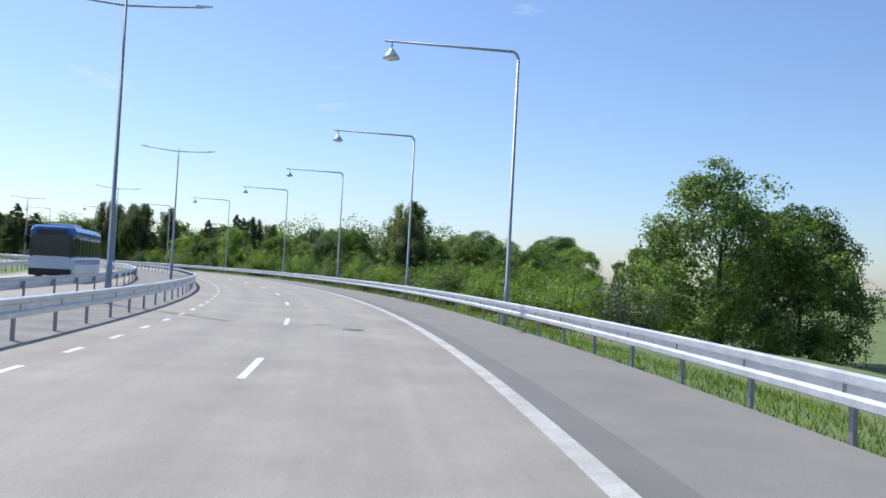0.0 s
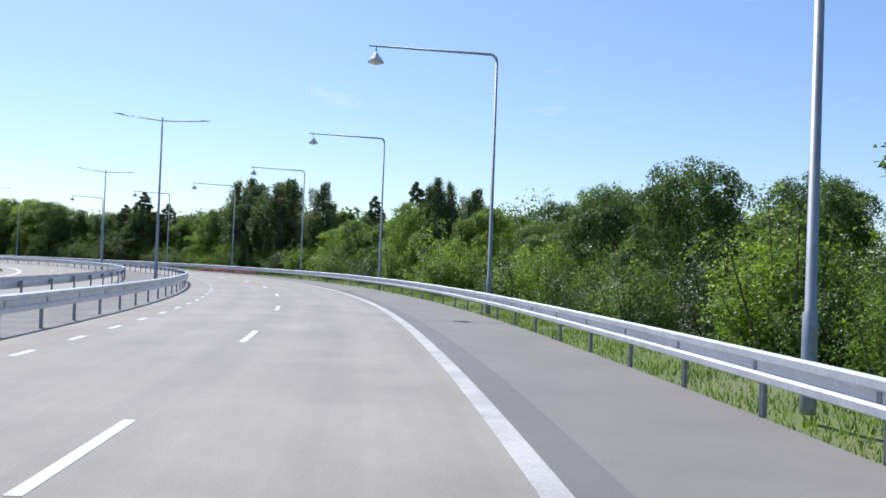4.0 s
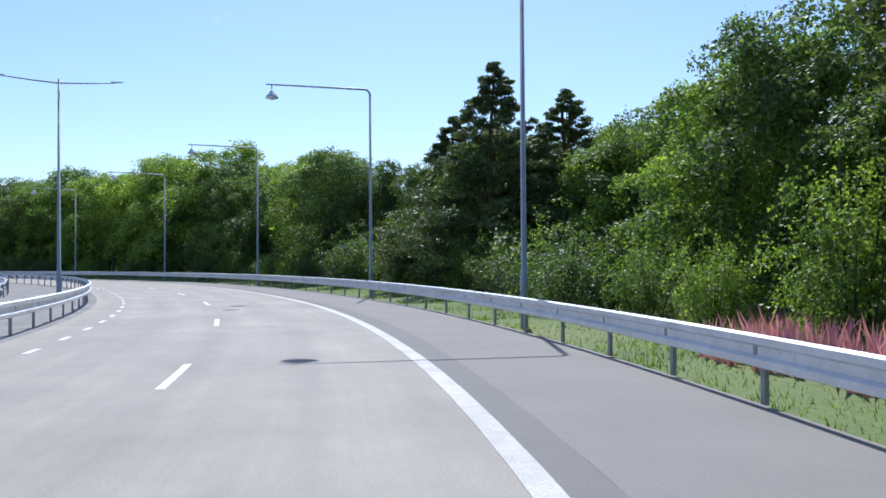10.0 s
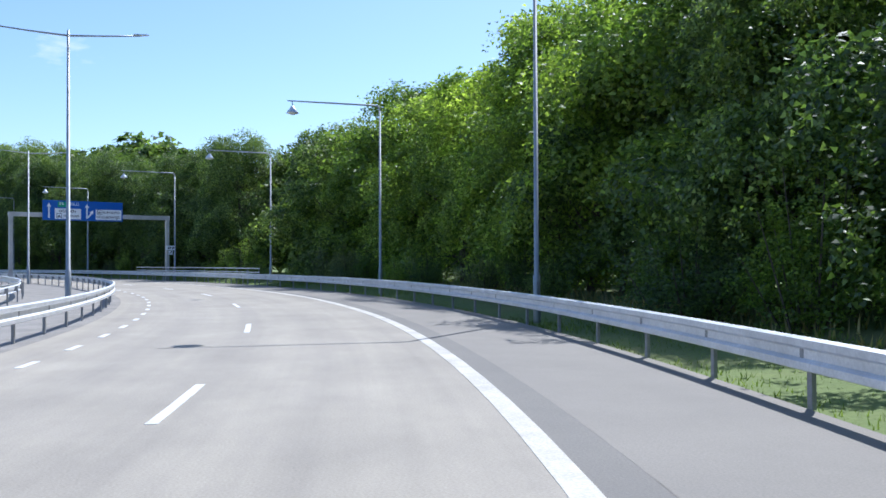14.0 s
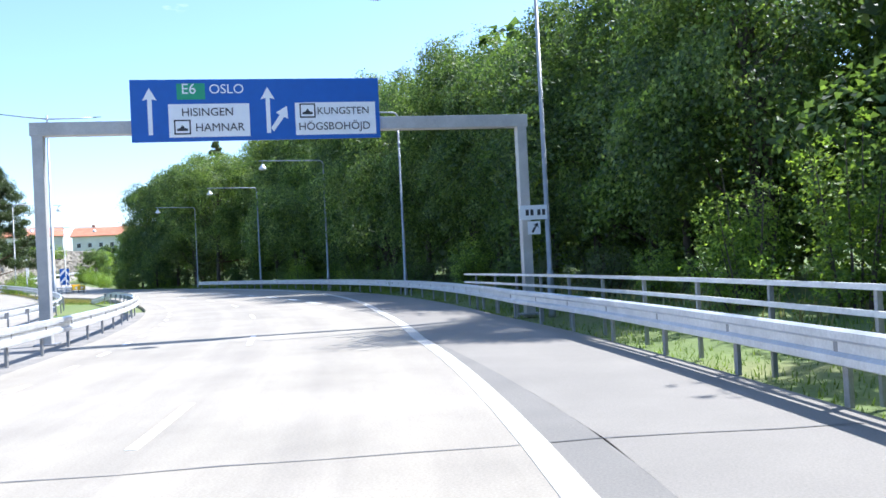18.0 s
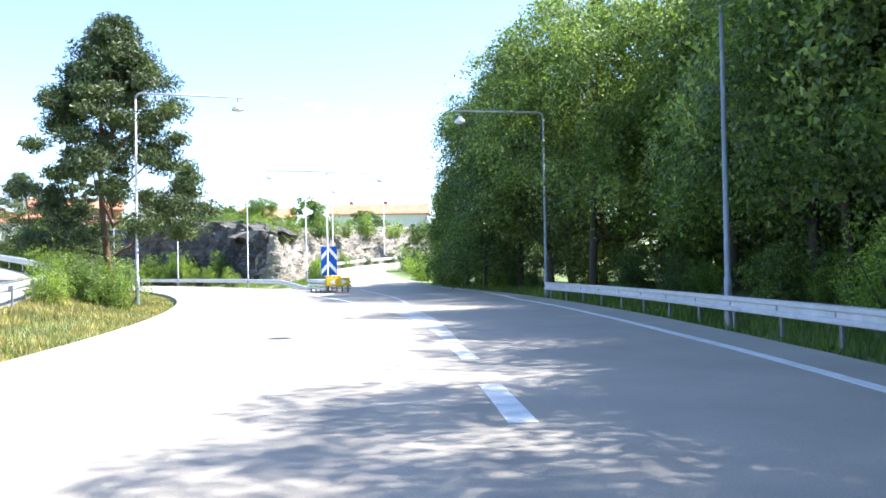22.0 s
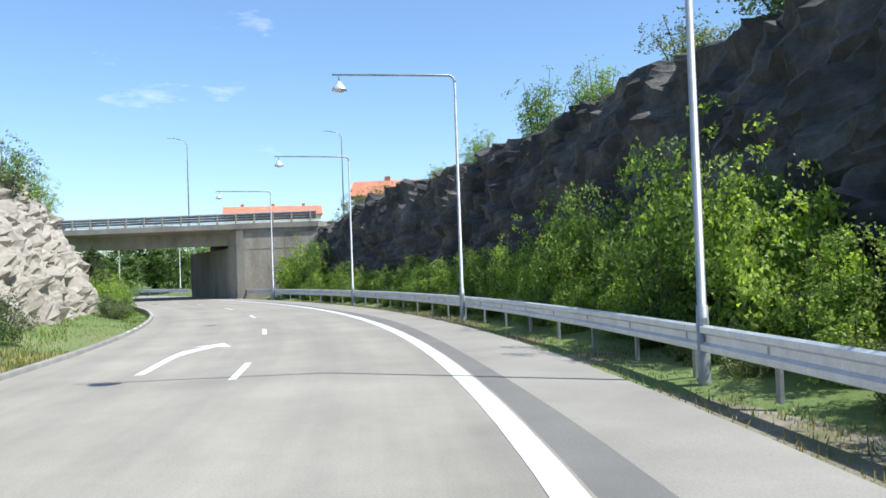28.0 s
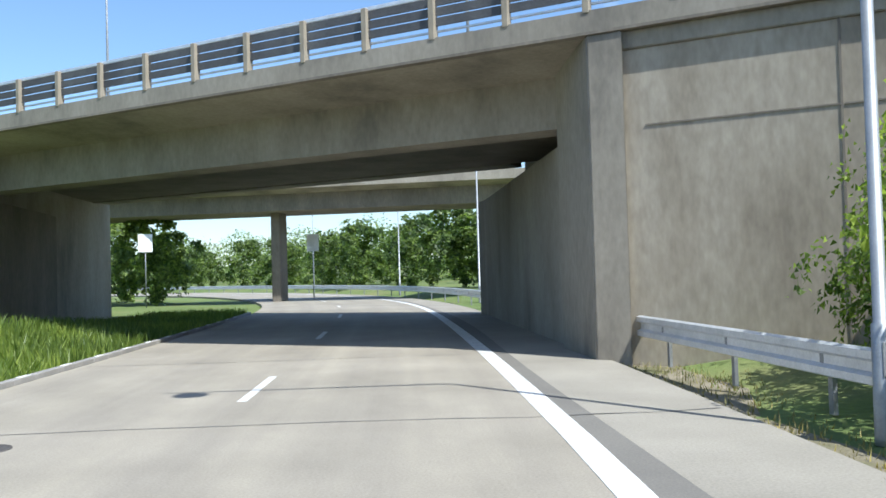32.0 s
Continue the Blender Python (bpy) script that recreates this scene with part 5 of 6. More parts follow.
def wood_mesh(name, height, tips, radius, mat, rnd, lean=0.3):
    """A tapered trunk with limbs that run out to the given tips."""
    top = Vector((rnd.normal(0, lean), rnd.normal(0, lean), height))
    bits = []

    def limb(a, b, r0, r1, n=5, bend=0.25):
        pts = []
        off = Vector(rnd.normal(0, bend, 3)) * (b - a).length * 0.2
        for k in range(n):
            u = k / (n - 1)
            pts.append(a.lerp(b, u) + off * math.sin(math.pi * u))
        bits.append((pts, [r0 + (r1 - r0) * k / (n - 1) for k in range(n)]))
    limb(Vector((0, 0, -0.25)), top, radius, radius * 0.18, 7, 0.12)
    for tip in tips:
        b = Vector(tip)
        z0 = max(height * 0.16, min(b.z - 0.1 * height, height * 0.9) * rnd.uniform(0.7, 0.95))
        a = Vector((0, 0, 0)).lerp(top, z0 / height)
        limb(a, b, radius * 0.36 * (1 - 0.5 * z0 / height), radius * 0.05, 4)
    vs, fs = [], []
    for pts, rad in bits:
        base, up = len(vs), None
        for i, p in enumerate(pts):
            d = (pts[min(i + 1, len(pts) - 1)] - pts[max(i - 1, 0)]).normalized()
            ax = Vector((1, 0, 0)) if abs(d.x) < 0.8 else Vector((0, 1, 0))
            a = (ax - d * ax.dot(d)).normalized()
            c = d.cross(a)
            vs += [p + (a * math.cos(w) + c * math.sin(w)) * rad[i] for w in (0, 1.047, 2.094, 3.142, 4.189, 5.236)]
        for i in range(len(pts) - 1):
            fs += [(base + i * 6 + k, base + i * 6 + (k + 1) % 6, base + i * 6 + 6 + (k + 1) % 6, base + i * 6 + 6 + k) for k in range(6)]
    return mesh_of(name, vs, fs, mat, True)


def broad_tree(seed, leaves, mat, spread=0.34, low=0.0, size=0.2, k=60, sprays=11, bough=1.0):
    """A ten metre broad-leaved tree: an uneven crown of boughs, each a heap of leafy sprays with gaps between them."""
    r = np.random.default_rng(seed)
    u = r.uniform(0, 1, k) ** 0.85
    z = 10 * (low + 0.05 + (0.88 - low) * u)
    env = 10 * spread * np.sin(np.pi * np.clip((z / 10 - low + 0.22) / (1.2 - low), 0, 1)) ** 0.6
    ang = r.uniform(0, 2 * np.pi, k)
    rad = env * r.uniform(0.3, 1.1, k) ** 0.7 * (1 + 0.22 * np.sin(ang * 3 + seed))
    cc = np.stack([rad * np.cos(ang), rad * np.sin(ang), z], 1)
    cr = r.uniform(0.5, 1.25, k) * bough
    own = np.repeat(np.arange(k), sprays)
    d = unit(r.normal(size=(k * sprays, 3)) + np.stack([np.cos(ang[own]), np.sin(ang[own]), np.full(k * sprays, 0.55)], 1) * 0.75)
    sc = cc[own] + d * (cr[own] * r.uniform(0.55, 1.15, k * sprays))[:, None] * [1.1, 1.1, 0.8]
    sn = unit(d + [0, 0, 0.5] + r.normal(size=(k * sprays, 3)) * 0.3)
    sr = r.uniform(0.16, 0.42, k * sprays) * bough ** 0.5
    pick = r.choice(k * sprays, leaves, p=sr ** 2 / (sr ** 2).sum())
    off = r.normal(size=(leaves, 3)) * sr[pick][:, None]
    flat = (off * sn[pick]).sum(1, keepdims=True) * sn[pick]
    c = sc[pick] + off - flat * 0.72
    c[:, 2] -= 0.25 * ((off - flat) ** 2).sum(1)
    nrm = unit(sn[pick] + r.normal(size=(leaves, 3)) * 0.55)
    crown = leaf_mesh("crown", c, nrm, r.uniform(0.7, 1.35, leaves) * size, 0.72, mat, r, True)
    return wood_mesh("trunk", 8.4, cc[:16] * [0.8, 0.8, 0.97], 0.17, "bark", r), crown


def weeping_birch(seed, leaves):
    """A ten metre birch: many thin strands that hang from arching limbs, with gaps between them."""
    r = np.random.default_rng(seed)
    limbs, per = 34, 7
    lz = 10 * (0.3 + 0.69 * r.uniform(0, 1, limbs) ** 0.8)
    la = r.uniform(0, 2 * np.pi, limbs)
    reach = 2.7 * np.sin(np.pi * np.clip((lz / 10 - 0.05) / 1.0, 0, 1)) ** 0.7 * r.uniform(0.55, 1.15, limbs)
    k = limbs * per
    own = np.repeat(np.arange(limbs), per)
    f = r.uniform(0.15, 1.0, k)
    ang = la[own] + r.normal(0, 0.28, k)
    start = np.stack([reach[own] * f * np.cos(ang), reach[own] * f * np.sin(ang), lz[own] + 0.7 * np.sin(f * 2.6) - 0.3], 1)
    length = r.uniform(0.5, 3.4, k) * np.clip(start[:, 2] / 6, 0.35, 1)
    pick = r.integers(0, k, leaves)
    u = r.random(leaves)
    c = start[pick].copy()
    c[:, 2] -= u ** 1.2 * length[pick]
    c[:, :2] *= (1 + 0.08 * np.sin(u * 3))[:, None]
    c += r.normal(0, 1, (leaves, 3)) * (0.07 + 0.1 * (1 - u))[:, None]
    c[:, 2] = np.maximum(c[:, 2], 0.3)
    nrm = unit(r.normal(size=(leaves, 3)) + [0, 0, 0.2])
    crown = leaf_mesh("crown", c, nrm, r.uniform(0.1, 0.2, leaves), 0.75, "leaf_birch", r, True)
    tips = np.stack([reach * np.cos(la), reach * np.sin(la), lz + 0.2], 1)
    return wood_mesh("trunk", 9.4, tips[:22], 0.13, "bark_birch", r), crown


def pine_tree(seed, leaves, bare=0.25, width=0.26, cone=False):
    r = np.random.default_rng(seed)
    k = 260 if cone else 150
    z = 10 * (bare + (0.99 - bare) * r.uniform(0, 1, k) ** 0.9)
    f = (z / 10 - bare) / (1 - bare)
    env = 10 * width * ((1 - f) ** 0.85 if cone else np.sin(np.pi * (0.4 + 0.59 * f)) ** 0.95)
    ang = r.uniform(0, 2 * np.pi, k)
    rad = env * r.uniform(0.45, 1.05, k)
    cc = np.stack([rad * np.cos(ang), rad * np.sin(ang), z], 1)
    cr = r.uniform(0.4, 0.8, k) * (1 - 0.8 * f if cone else 1.0)
    pick = r.choice(k, leaves)
    d = unit(r.normal(size=(leaves, 3)))
    c = cc[pick] + d * (cr[pick] * r.uniform(0.2, 1.1, leaves))[:, None] * [1.1, 1.1, 0.6]
    nrm = unit(r.normal(size=(leaves, 3)))
    crown = leaf_mesh("crown", c, nrm, r.uniform(0.12, 0.26, leaves), 0.24, "needles", r, True)
    return wood_mesh("trunk", 9.6, cc[:26], 0.17, "bark_pine", r, 0.15), crown


def shrub(seed, leaves, mat, tall=1.0, size=0.068, k=26, sprays=9):
    """A two metre bush of several upright shoots that carry leafy sprays."""
    r = np.random.default_rng(seed)
    ang, f = r.uniform(0, 2 * np.pi, k), r.uniform(0, 1, k) ** 0.6
    top = np.stack([1.05 * f * np.cos(ang), 1.05 * f * np.sin(ang), tall * (2.0 - 0.95 * f ** 2) * r.uniform(0.5, 1.08, k)], 1)
    base = top * [0.35, 0.35, 0]
    own, u = np.repeat(np.arange(k), sprays), np.tile(np.linspace(0.12, 1.0, sprays), k)
    side = r.normal(0, 1, (k * sprays, 3)) * [0.17, 0.17, 0.07]
    sc = base[own] + (top - base)[own] * u[:, None] + side
    sn = unit(side * 2.5 + np.stack([np.cos(ang[own]), np.sin(ang[own]), np.full(k * sprays, 1.1)], 1) * 0.5)
    sr = r.uniform(0.05, 0.14, k * sprays)
    pick = r.choice(k * sprays, leaves, p=sr / sr.sum())
    off = r.normal(size=(leaves, 3)) * sr[pick][:, None]
    off -= (off * sn[pick]).sum(1, keepdims=True) * sn[pick] * 0.6
    c = sc[pick] + off
    c[:, 2] = np.abs(c[:, 2])
    nrm = unit(sn[pick] + r.normal(size=(leaves, 3)) * 0.6)
    crown = leaf_mesh("foliage", c, nrm, r.uniform(0.7, 1.4, leaves) * size, 0.7, mat, r, True)
    bits_v, bits_f = [], []
    for a, b in zip(base[:14], top[:14]):
        a, b = Vector(a), Vector(b)
        i0 = len(bits_v)
        for p, w in ((a - Vector((0, 0, 0.15)), 0.025), (b, 0.006)):
            bits_v += [p + Vector((w * math.cos(q), w * math.sin(q), 0)) for q in (0, 2.1, 4.2)]
        bits_f += [(i0 + q, i0 + (q + 1) % 3, i0 + 3 + (q + 1) % 3, i0 + 3 + q) for q in range(3)]
    return mesh_of("stem", bits_v, bits_f, "bark"), crown


KINDS = {
    "oak": [broad_tree(1, 34000, "leaf_oak", 0.34, 0.0, 0.14), broad_tree(2, 34000, "leaf_bright", 0.3, 0.0, 0.135), broad_tree(3, 34000, "leaf_oak", 0.32, 0.0, 0.135), broad_tree(14, 34000, "leaf_oak", 0.38, 0.0, 0.14), broad_tree(15, 34000, "leaf_bright", 0.36, 0.0, 0.14)],
    "light": [broad_tree(51, 30000, "leaf_light", 0.32, 0.0, 0.13), broad_tree(52, 30000, "leaf_bright", 0.35, 0.0, 0.13), broad_tree(53, 30000, "leaf_light", 0.37, 0.0, 0.13)],
    "tall": [broad_tree(41, 44000, "leaf_oak", 0.34, 0.14, 0.105, 44, 8, 1.45), broad_tree(42, 44000, "leaf_deep", 0.31, 0.1, 0.1, 44, 8, 1.45), broad_tree(43, 44000, "leaf_oak", 0.37, 0.18, 0.105, 44, 8, 1.45)],
    "far": [broad_tree(4, 4200, "leaf_oak", 0.36, 0.0, 0.42, 46, 7), broad_tree(5, 4200, "leaf_oak", 0.32, 0.0, 0.42, 46, 7), broad_tree(6, 4200, "leaf_oak", 0.34, 0.0, 0.42, 46, 7)],
    "lone": [broad_tree(17, 40000, "leaf_oak", 0.42, -0.04, 0.16, 120), broad_tree(18, 40000, "leaf_oak", 0.4, -0.04, 0.16, 120)],
    "birch": [weeping_birch(7, 22000), weeping_birch(8, 22000)],
    "pine": [pine_tree(9, 84000, 0.2, 0.33), pine_tree(10, 34000, 0.12, 0.3)],
    "spruce": [pine_tree(11, 40000, 0.04, 0.4, True)],
    # bushes in the rock's shade, leaf colour lifted to look sunlit
    "thicket": [shrub(22, 11000, "leaf_light", 1.0, 0.06, 30, 11), shrub(23, 11000, "leaf_bright", 1.1, 0.06, 30, 11), shrub(24, 11000, "leaf_light", 1.2, 0.058, 30, 11)],
    "bush": [shrub(12, 7000, "leaf_bright", 1.0, 0.054), shrub(13, 7000, "leaf_oak", 1.0, 0.054), shrub(15, 7000, "leaf_bright", 1.25, 0.054), shrub(16, 7000, "leaf_birch", 1.1, 0.054)],
}
WORDS = {
    "oak": ("broadleaf_tree", "leafy green broad-leaved tree at the edge of the woods", "trees of the woods"),
    "light": ("broadleaf_tree", "leafy tree with sunlit yellow-green crown behind the guard rail", "sunlit trees of the woods"),
    "tall": ("broadleaf_tree", "tall leafy tree with deep green crown at the road", "tall trees of the woods"),
    "lone": ("broadleaf_tree", "round leafy tree standing alone above the bushes", "trees on the open side"),
    "birch": ("birch_tree", "weeping birch with hanging grey-green twigs", "birches"),
    "pine": ("pine_tree", "tall pine with a ragged blue-green crown", "pines"),
    "spruce": ("spruce_tree", "dark pointed conifer among the broad-leaved trees", "conifers"),
    "thicket": ("bush", "dense green bush between guard rail and rock, leaves lightened as if sunlit", "bushes before the rock"),
    "bush": ("bush", "fresh green bush beside the road", "roadside bushes"),
}
pr = np.random.default_rng(21)


def plant(kind, s, lat, high, variant=None, wide=1.0, label=""):
    name, words, group = WORDS[kind]
    some = KINDS[kind]
    wood, crown = some[variant if variant is not None else int(pr.integers(len(some)))]
    p = at(s, lat)
    gsx, glx = road_coords(np.array([p.x]), np.array([p.y]))
    z = float(ground_height(gsx, glx)[0])
    k = high / (2.0 if kind in ("bush", "thicket") else 10.0)
    m = Matrix.Translation((p.x, p.y, z)) @ Matrix.Rotation(pr.uniform(0, 6.28), 4, "Z") @ Matrix.Diagonal((k * wide, k * wide, k, 1))
    root = thing(name, m, label or words, "bush" if kind in ("bush", "thicket") else "tree", group)
    part("stem" if kind in ("bush", "thicket") else "trunk", wood, root)
    part("foliage" if kind in ("bush", "thicket") else "crown", crown, root)
    return root


def fill(kind, count, s0, s1, near, deep, h0, h1, wide=(0.9, 1.25)):
    """Plants spread over a stretch: near and deep are lats (or functions of s)."""
    for i in range(count):
        s = s0 + (s1 - s0) * (i + pr.uniform(0.1, 0.9)) / count
        a, b = (near(s) if callable(near) else near), (deep(s) if callable(deep) else deep)
        plant(kind, s, a + (b - a) * pr.random(), pr.uniform(h0, h1), None, pr.uniform(*wide))


def grove(name, count, s0, s1, near, deep, h0, h1, label="dark green trees deeper in the woods", kind="far"):
    """Trees or bushes away from the road, past counting, joined."""
    some = []
    for wood, crown in KINDS[kind]:
        co = np.empty(3 * len(crown.vertices))
        crown.vertices.foreach_get("co", co)
        some.append(co.reshape(-1, 3))
    out = []
    for i in range(count):
        s = s0 + (s1 - s0) * (i + pr.uniform(0.1, 0.9)) / count
        a, b = (near(s) if callable(near) else near), (deep(s) if callable(deep) else deep)
        p, k, w, turn = at(s, a + (b - a) * pr.random()), pr.uniform(h0, h1) / (10 if kind == "far" else 2), pr.uniform(0.9, 1.25), pr.uniform(0, 6.28)
        gsx, glx = road_coords(np.array([p.x]), np.array([p.y]))
        v = some[int(pr.integers(len(some)))] * [k * w, k * w, k]
        c, q = math.cos(turn), math.sin(turn)
        out.append(np.stack([v[:, 0] * c - v[:, 1] * q + p.x, v[:, 0] * q + v[:, 1] * c + p.y, v[:, 2] + float(ground_height(gsx, glx)[0])], 1))
    v = np.concatenate(out)
    n = len(v) // 3
    me = bpy.data.meshes.new(name)
    me.vertices.add(3 * n)
    me.vertices.foreach_set("co", v.ravel())
    me.loops.add(3 * n)
    me.loops.foreach_set("vertex_index", np.arange(3 * n, dtype=np.int32))
    me.polygons.add(n)
    me.polygons.foreach_set("loop_start", np.arange(0, 3 * n, 3, dtype=np.int32))
    me.materials.append(M["leaf_oak" if kind == "far" else "leaf_bright"])
    me.update(calc_edges=True)
    return tagged(new(name, me), label, "woods", kind="stuff")


edge = lambda s: -15.6 - 0.00138 * max(0, s - 345) ** 2 - 2.2 * min(1, max(0, (s - 372) / 15))  # noqa: E731
deep20 = lambda s: edge(s) - 8  # noqa: E731
# open side at the start: low bushes and one round tree
plant("lone", 41, -22.5, 9.4, 0, 1.1)
plant("lone", 43, -28.5, 8.6, 1, 1.0)
plant("lone", 70, -22, 5.0, 0, 1.0)
fill("bush", 34, 36, 84, -11.8, -17, 1.6, 2.9, (1.0, 1.6))
grove("scrub", 16, 36, 84, -18, -30, 1.7, 3.2, "green bushes away from the road, grown together", "bush")
fill("bush", 14, 60, 125, -13, -17, 1.5, 2.8, (1.0, 1.5))
fill("oak", 12, 70, 150, -34, -50, 5, 7.5)
# birches and mixed trees
plant("birch", 84, -17.4, 9.0, 0, 1.35)
plant("birch", 81, -16.0, 7.4, 1, 1.1)
plant("birch", 127, -15.4, 7.4, 1, 1.0)
plant("birch", 131, -14.2, 8.4, 0, 1.0)
plant("birch", 165.5, -16.6, 10.8, 1, 1.0)
plant("spruce", 152.5, -17.0, 8.8, 0, 1.1)
fill("oak", 10, 88, 136, -15.5, -22, 5.0, 7.2)
fill("bush", 24, 86, 160, -11.4, -14.2, 2.2, 3.8, (1.0, 1.4))
fill("oak", 12, 88, 160, -23, -34, 6.0, 8.5)
fill("oak", 8, 132, 162, -14.5, -20, 5.6, 7.8)
for s, lat, h, v in ((172, -15.2, 11.5, 0), (177, -14.2, 10.6, 1), (182, -15.4, 12.2, 0), (181, -20, 11.8, 1)):
    plant("birch", s, lat, h, v, 1.35)
plant("spruce", 143, -17, 9.6)
plant("spruce", 148, -21, 9.4)
plant("spruce", 209, -14.4, 11.6, 0, 1.25)
plant("spruce", 213.5, -14.2, 9.6, 0, 1.4)
plant("spruce", 206.5, -17.0, 9.8, 0, 1.4)
fill("bush", 16, 160, 206, -11, -13.2, 1.8, 3.6)
fill("oak", 6, 164, 190, -16, -22, 4.8, 6.4)
fill("oak", 9, 186, 210, -16.5, -21, 7.2, 9.0)
fill("oak", 7, 208, 232, -15, -20, 8.2, 9.6)
grove("woods", 12, 170, 230, -25, -42, 7.5, 10)
# the tall woods on the outside of the bend
fill("oak", 12, 232, 262, -14.0, -18, 9.6, 11.6)
fill("light", 13, 256, 292, -14.4, -18, 11.8, 14.2)
fill("oak", 3, 290, 298, -15.0, -19, 11.4, 12.6)
fill("oak", 6, 298, 315, -21.5, -25, 12.5, 14.5)
fill("tall", 11, 315, 345, -15.0, -19, 12, 14.4, (0.85, 1.1))
fill("tall", 9, 345, 364, edge, deep20, 14.5, 16.5, (0.85, 1.05))
fill("tall", 17, 364, 402, edge, deep20, 16.5, 20.0, (0.8, 1.05))
grove("woods", 30, 300, 410, lambda s: edge(s) - 4, lambda s: edge(s) - 9, 4.5, 7)
grove("woods", 14, 226, 268, -19, -40, 8.5, 11)
grove("woods", 26, 268, 345, -19, -40, 11, 14)
grove("woods", 24, 345, 416, lambda s: edge(s) - 7, lambda s: edge(s) - 26, 16, 20)
plant("spruce", 411, -24, 20.5)
for s, lat, h, v in ((404, -20, 19.5, 3), (410, -20.4, 19, 0), (416, -21.2, 18.5, 1), (421, -23.4, 18, 3), (426, -25.0, 17.6, 0), (424, -31, 17, 2), (418, -27, 18, 1)):
    plant("tall", s, lat + 0.9, h - 1.8, v % 3, 0.92)
fill("bush", 8, 412, 436, lambda s: exit_mid(s) - 6, lambda s: exit_mid(s) - 8, 2.2, 4.0)
fill("bush", 26, 226, 345, -10.4, -12.4, 1.6, 3.4)
fill("bush", 16, 345, 410, lambda s: edge(s) + 2.4, lambda s: edge(s) + 0.6, 1.6, 3.2)
# beyond the opposite carriageway
grove("woods", 46, -40, 330, 24, 40, 5.5, 8.5)
grove("woods", 16, 60, 130, -70, -110, 6, 8)
grove("scrub", 20, 0, 330, 20, 24, 1.5, 3, "green bushes away from the road, grown together", "bush")
# the island with its pines
for s, lat, h, v, w in ((405, 7.7, 14.6, 0, 0.95), (409, 27, 9.5, 1, 1.1), (398, 25, 9.0, 1, 1.1), (446, 13.5, 9.5, 1, 1.1), (424, 30, 9, 1, 1.0)):
    plant("pine", s, lat, h, v, w)
plant("spruce", 440, 10.0, 11.6, 0, 1.1)
plant("bush", 398, 7.0, 2.4, 0, 1.3)
fill("bush", 4, 390, 404, 7.6, 10.5, 1.2, 2.0)
fill("bush", 12, 428, 446, 6.6, 9, 1.6, 3.2, (1.0, 1.4))
fill("bush", 14, 436, 466, 9.5, 14, 2.2, 4.6, (1.0, 1.5))
plant("bush", 476, 6.6, 1.5, 1)
plant("bush", 479, 7.2, 1.8, 3)
grove("woods", 16, 380, 480, 30, 55, 7, 10)
# in front of, on and behind the rock
fill("thicket", 44, 456, 527, -8.9, -9.9, 1.2, 2.4, (0.8, 1.15))
fill("thicket", 5, 466, 486, -9.3, -9.9, 2.8, 4.0, (0.6, 0.8))
for s, lat, h in ((457, -15.2, 1.6), (460, -17.5, 2.2), (463, -16, 2.0), (468, -14.2, 2.4), (474, -14.6, 3.2), (480, -14.5, 2.6), (486, -13.6, 2.4), (493, -14.2, 3.0), (500, -13.8, 2.0), (507, -14.0, 1.6), (516, -13.6, 1.8), (522, -14, 2.6), (527, -14.5, 2.4)):
    b = plant("bush", s, lat, h, None, 1.2, "small bush growing on top of the rock")
    b.location.z = float(np.interp(s, [455, 466, 478, 505, 519, 530], [5.4, 7.2, 8.2, 7.8, 7.4, 5.2])) - 0.3
for s, lat, h in ((466, -19, 4.6), (471, -20.5, 4.0), (478, -20, 4.4)):
    b = plant("oak", s, lat, h, None, 1.3, "low leafy tree on top of the rock")
    b.location.z = 6.6
fill("bush", 34, 450, 521, -8.0, -8.7, 0.8, 1.5, (1.0, 1.4))
plant("thicket", 470, -9.4, 4.3, 0, 0.8)
plant("thicket", 461, -10.2, 3.2, 2, 0.9)
fill("bush", 20, 442, 471, lambda s: exit_mid(s) + 5.6, lambda s: exit_mid(s) + 4.6, 1.0, 2.2)
for s, lat, h in ((456, -15.4, 1.8), (460, -18.0, 2.4), (464, -22.0, 2.0), (467.5, -28.5, 2.6), (471, -36.0, 2.4), (474, -48.0, 3.0), (462.5, -16.5, 3.2), (468, -24, 3.4), (472, -33, 3.6), (475.5, -44, 3.6)):
    b = plant("bush", s, lat, h, None, 1.3, "bush growing on the pale rock bank")
    b.location.z = float(np.interp(s, [452, 460, 468, 476], [4.2, 5.2, 6.2, 6.8]))
fill("bush", 12, 498, 524, 5.8, 6.8, 1.0, 2.0)
plant("spruce", 521, 7.0, 4.4, 0, 1.2)
for s, lat, h, v in ((525.5, -9.5, 4.5, 0), (522.5, -9.9, 3.7, 2), (528.5, -10.0, 3.3, 1)):
    plant("thicket", s, lat, h, v, 0.85)
for s, lat, h in ((482, 10.4, 3.2), (487, 10.8, 2.6), (494, 10.6, 3.0), (500, 11.0, 2.4), (508, 10.6, 2.6)):
    b = plant("bush", s, lat, h, None, 1.1, "bush growing on top of the pale rock")
    b.location.z = 5.6
fill("thicket", 9, 512, 531, 5.9, 7.2, 1.5, 2.5, (1.0, 1.3))
fill("oak", 5, 466, 500, 15, 22, 5, 7)
grove("woods", 14, 480, 540, -42, -60, 6, 9)
grove("scrub", 18, 440, 490, lambda s: exit_mid(s) - 6, lambda s: exit_mid(s) - 10, 2, 4, "green bushes away from the road, grown together", "bush")
fill("oak", 7, 452, 490, lambda s: exit_mid(s) - 10, lambda s: exit_mid(s) - 16, 4.5, 6.5)
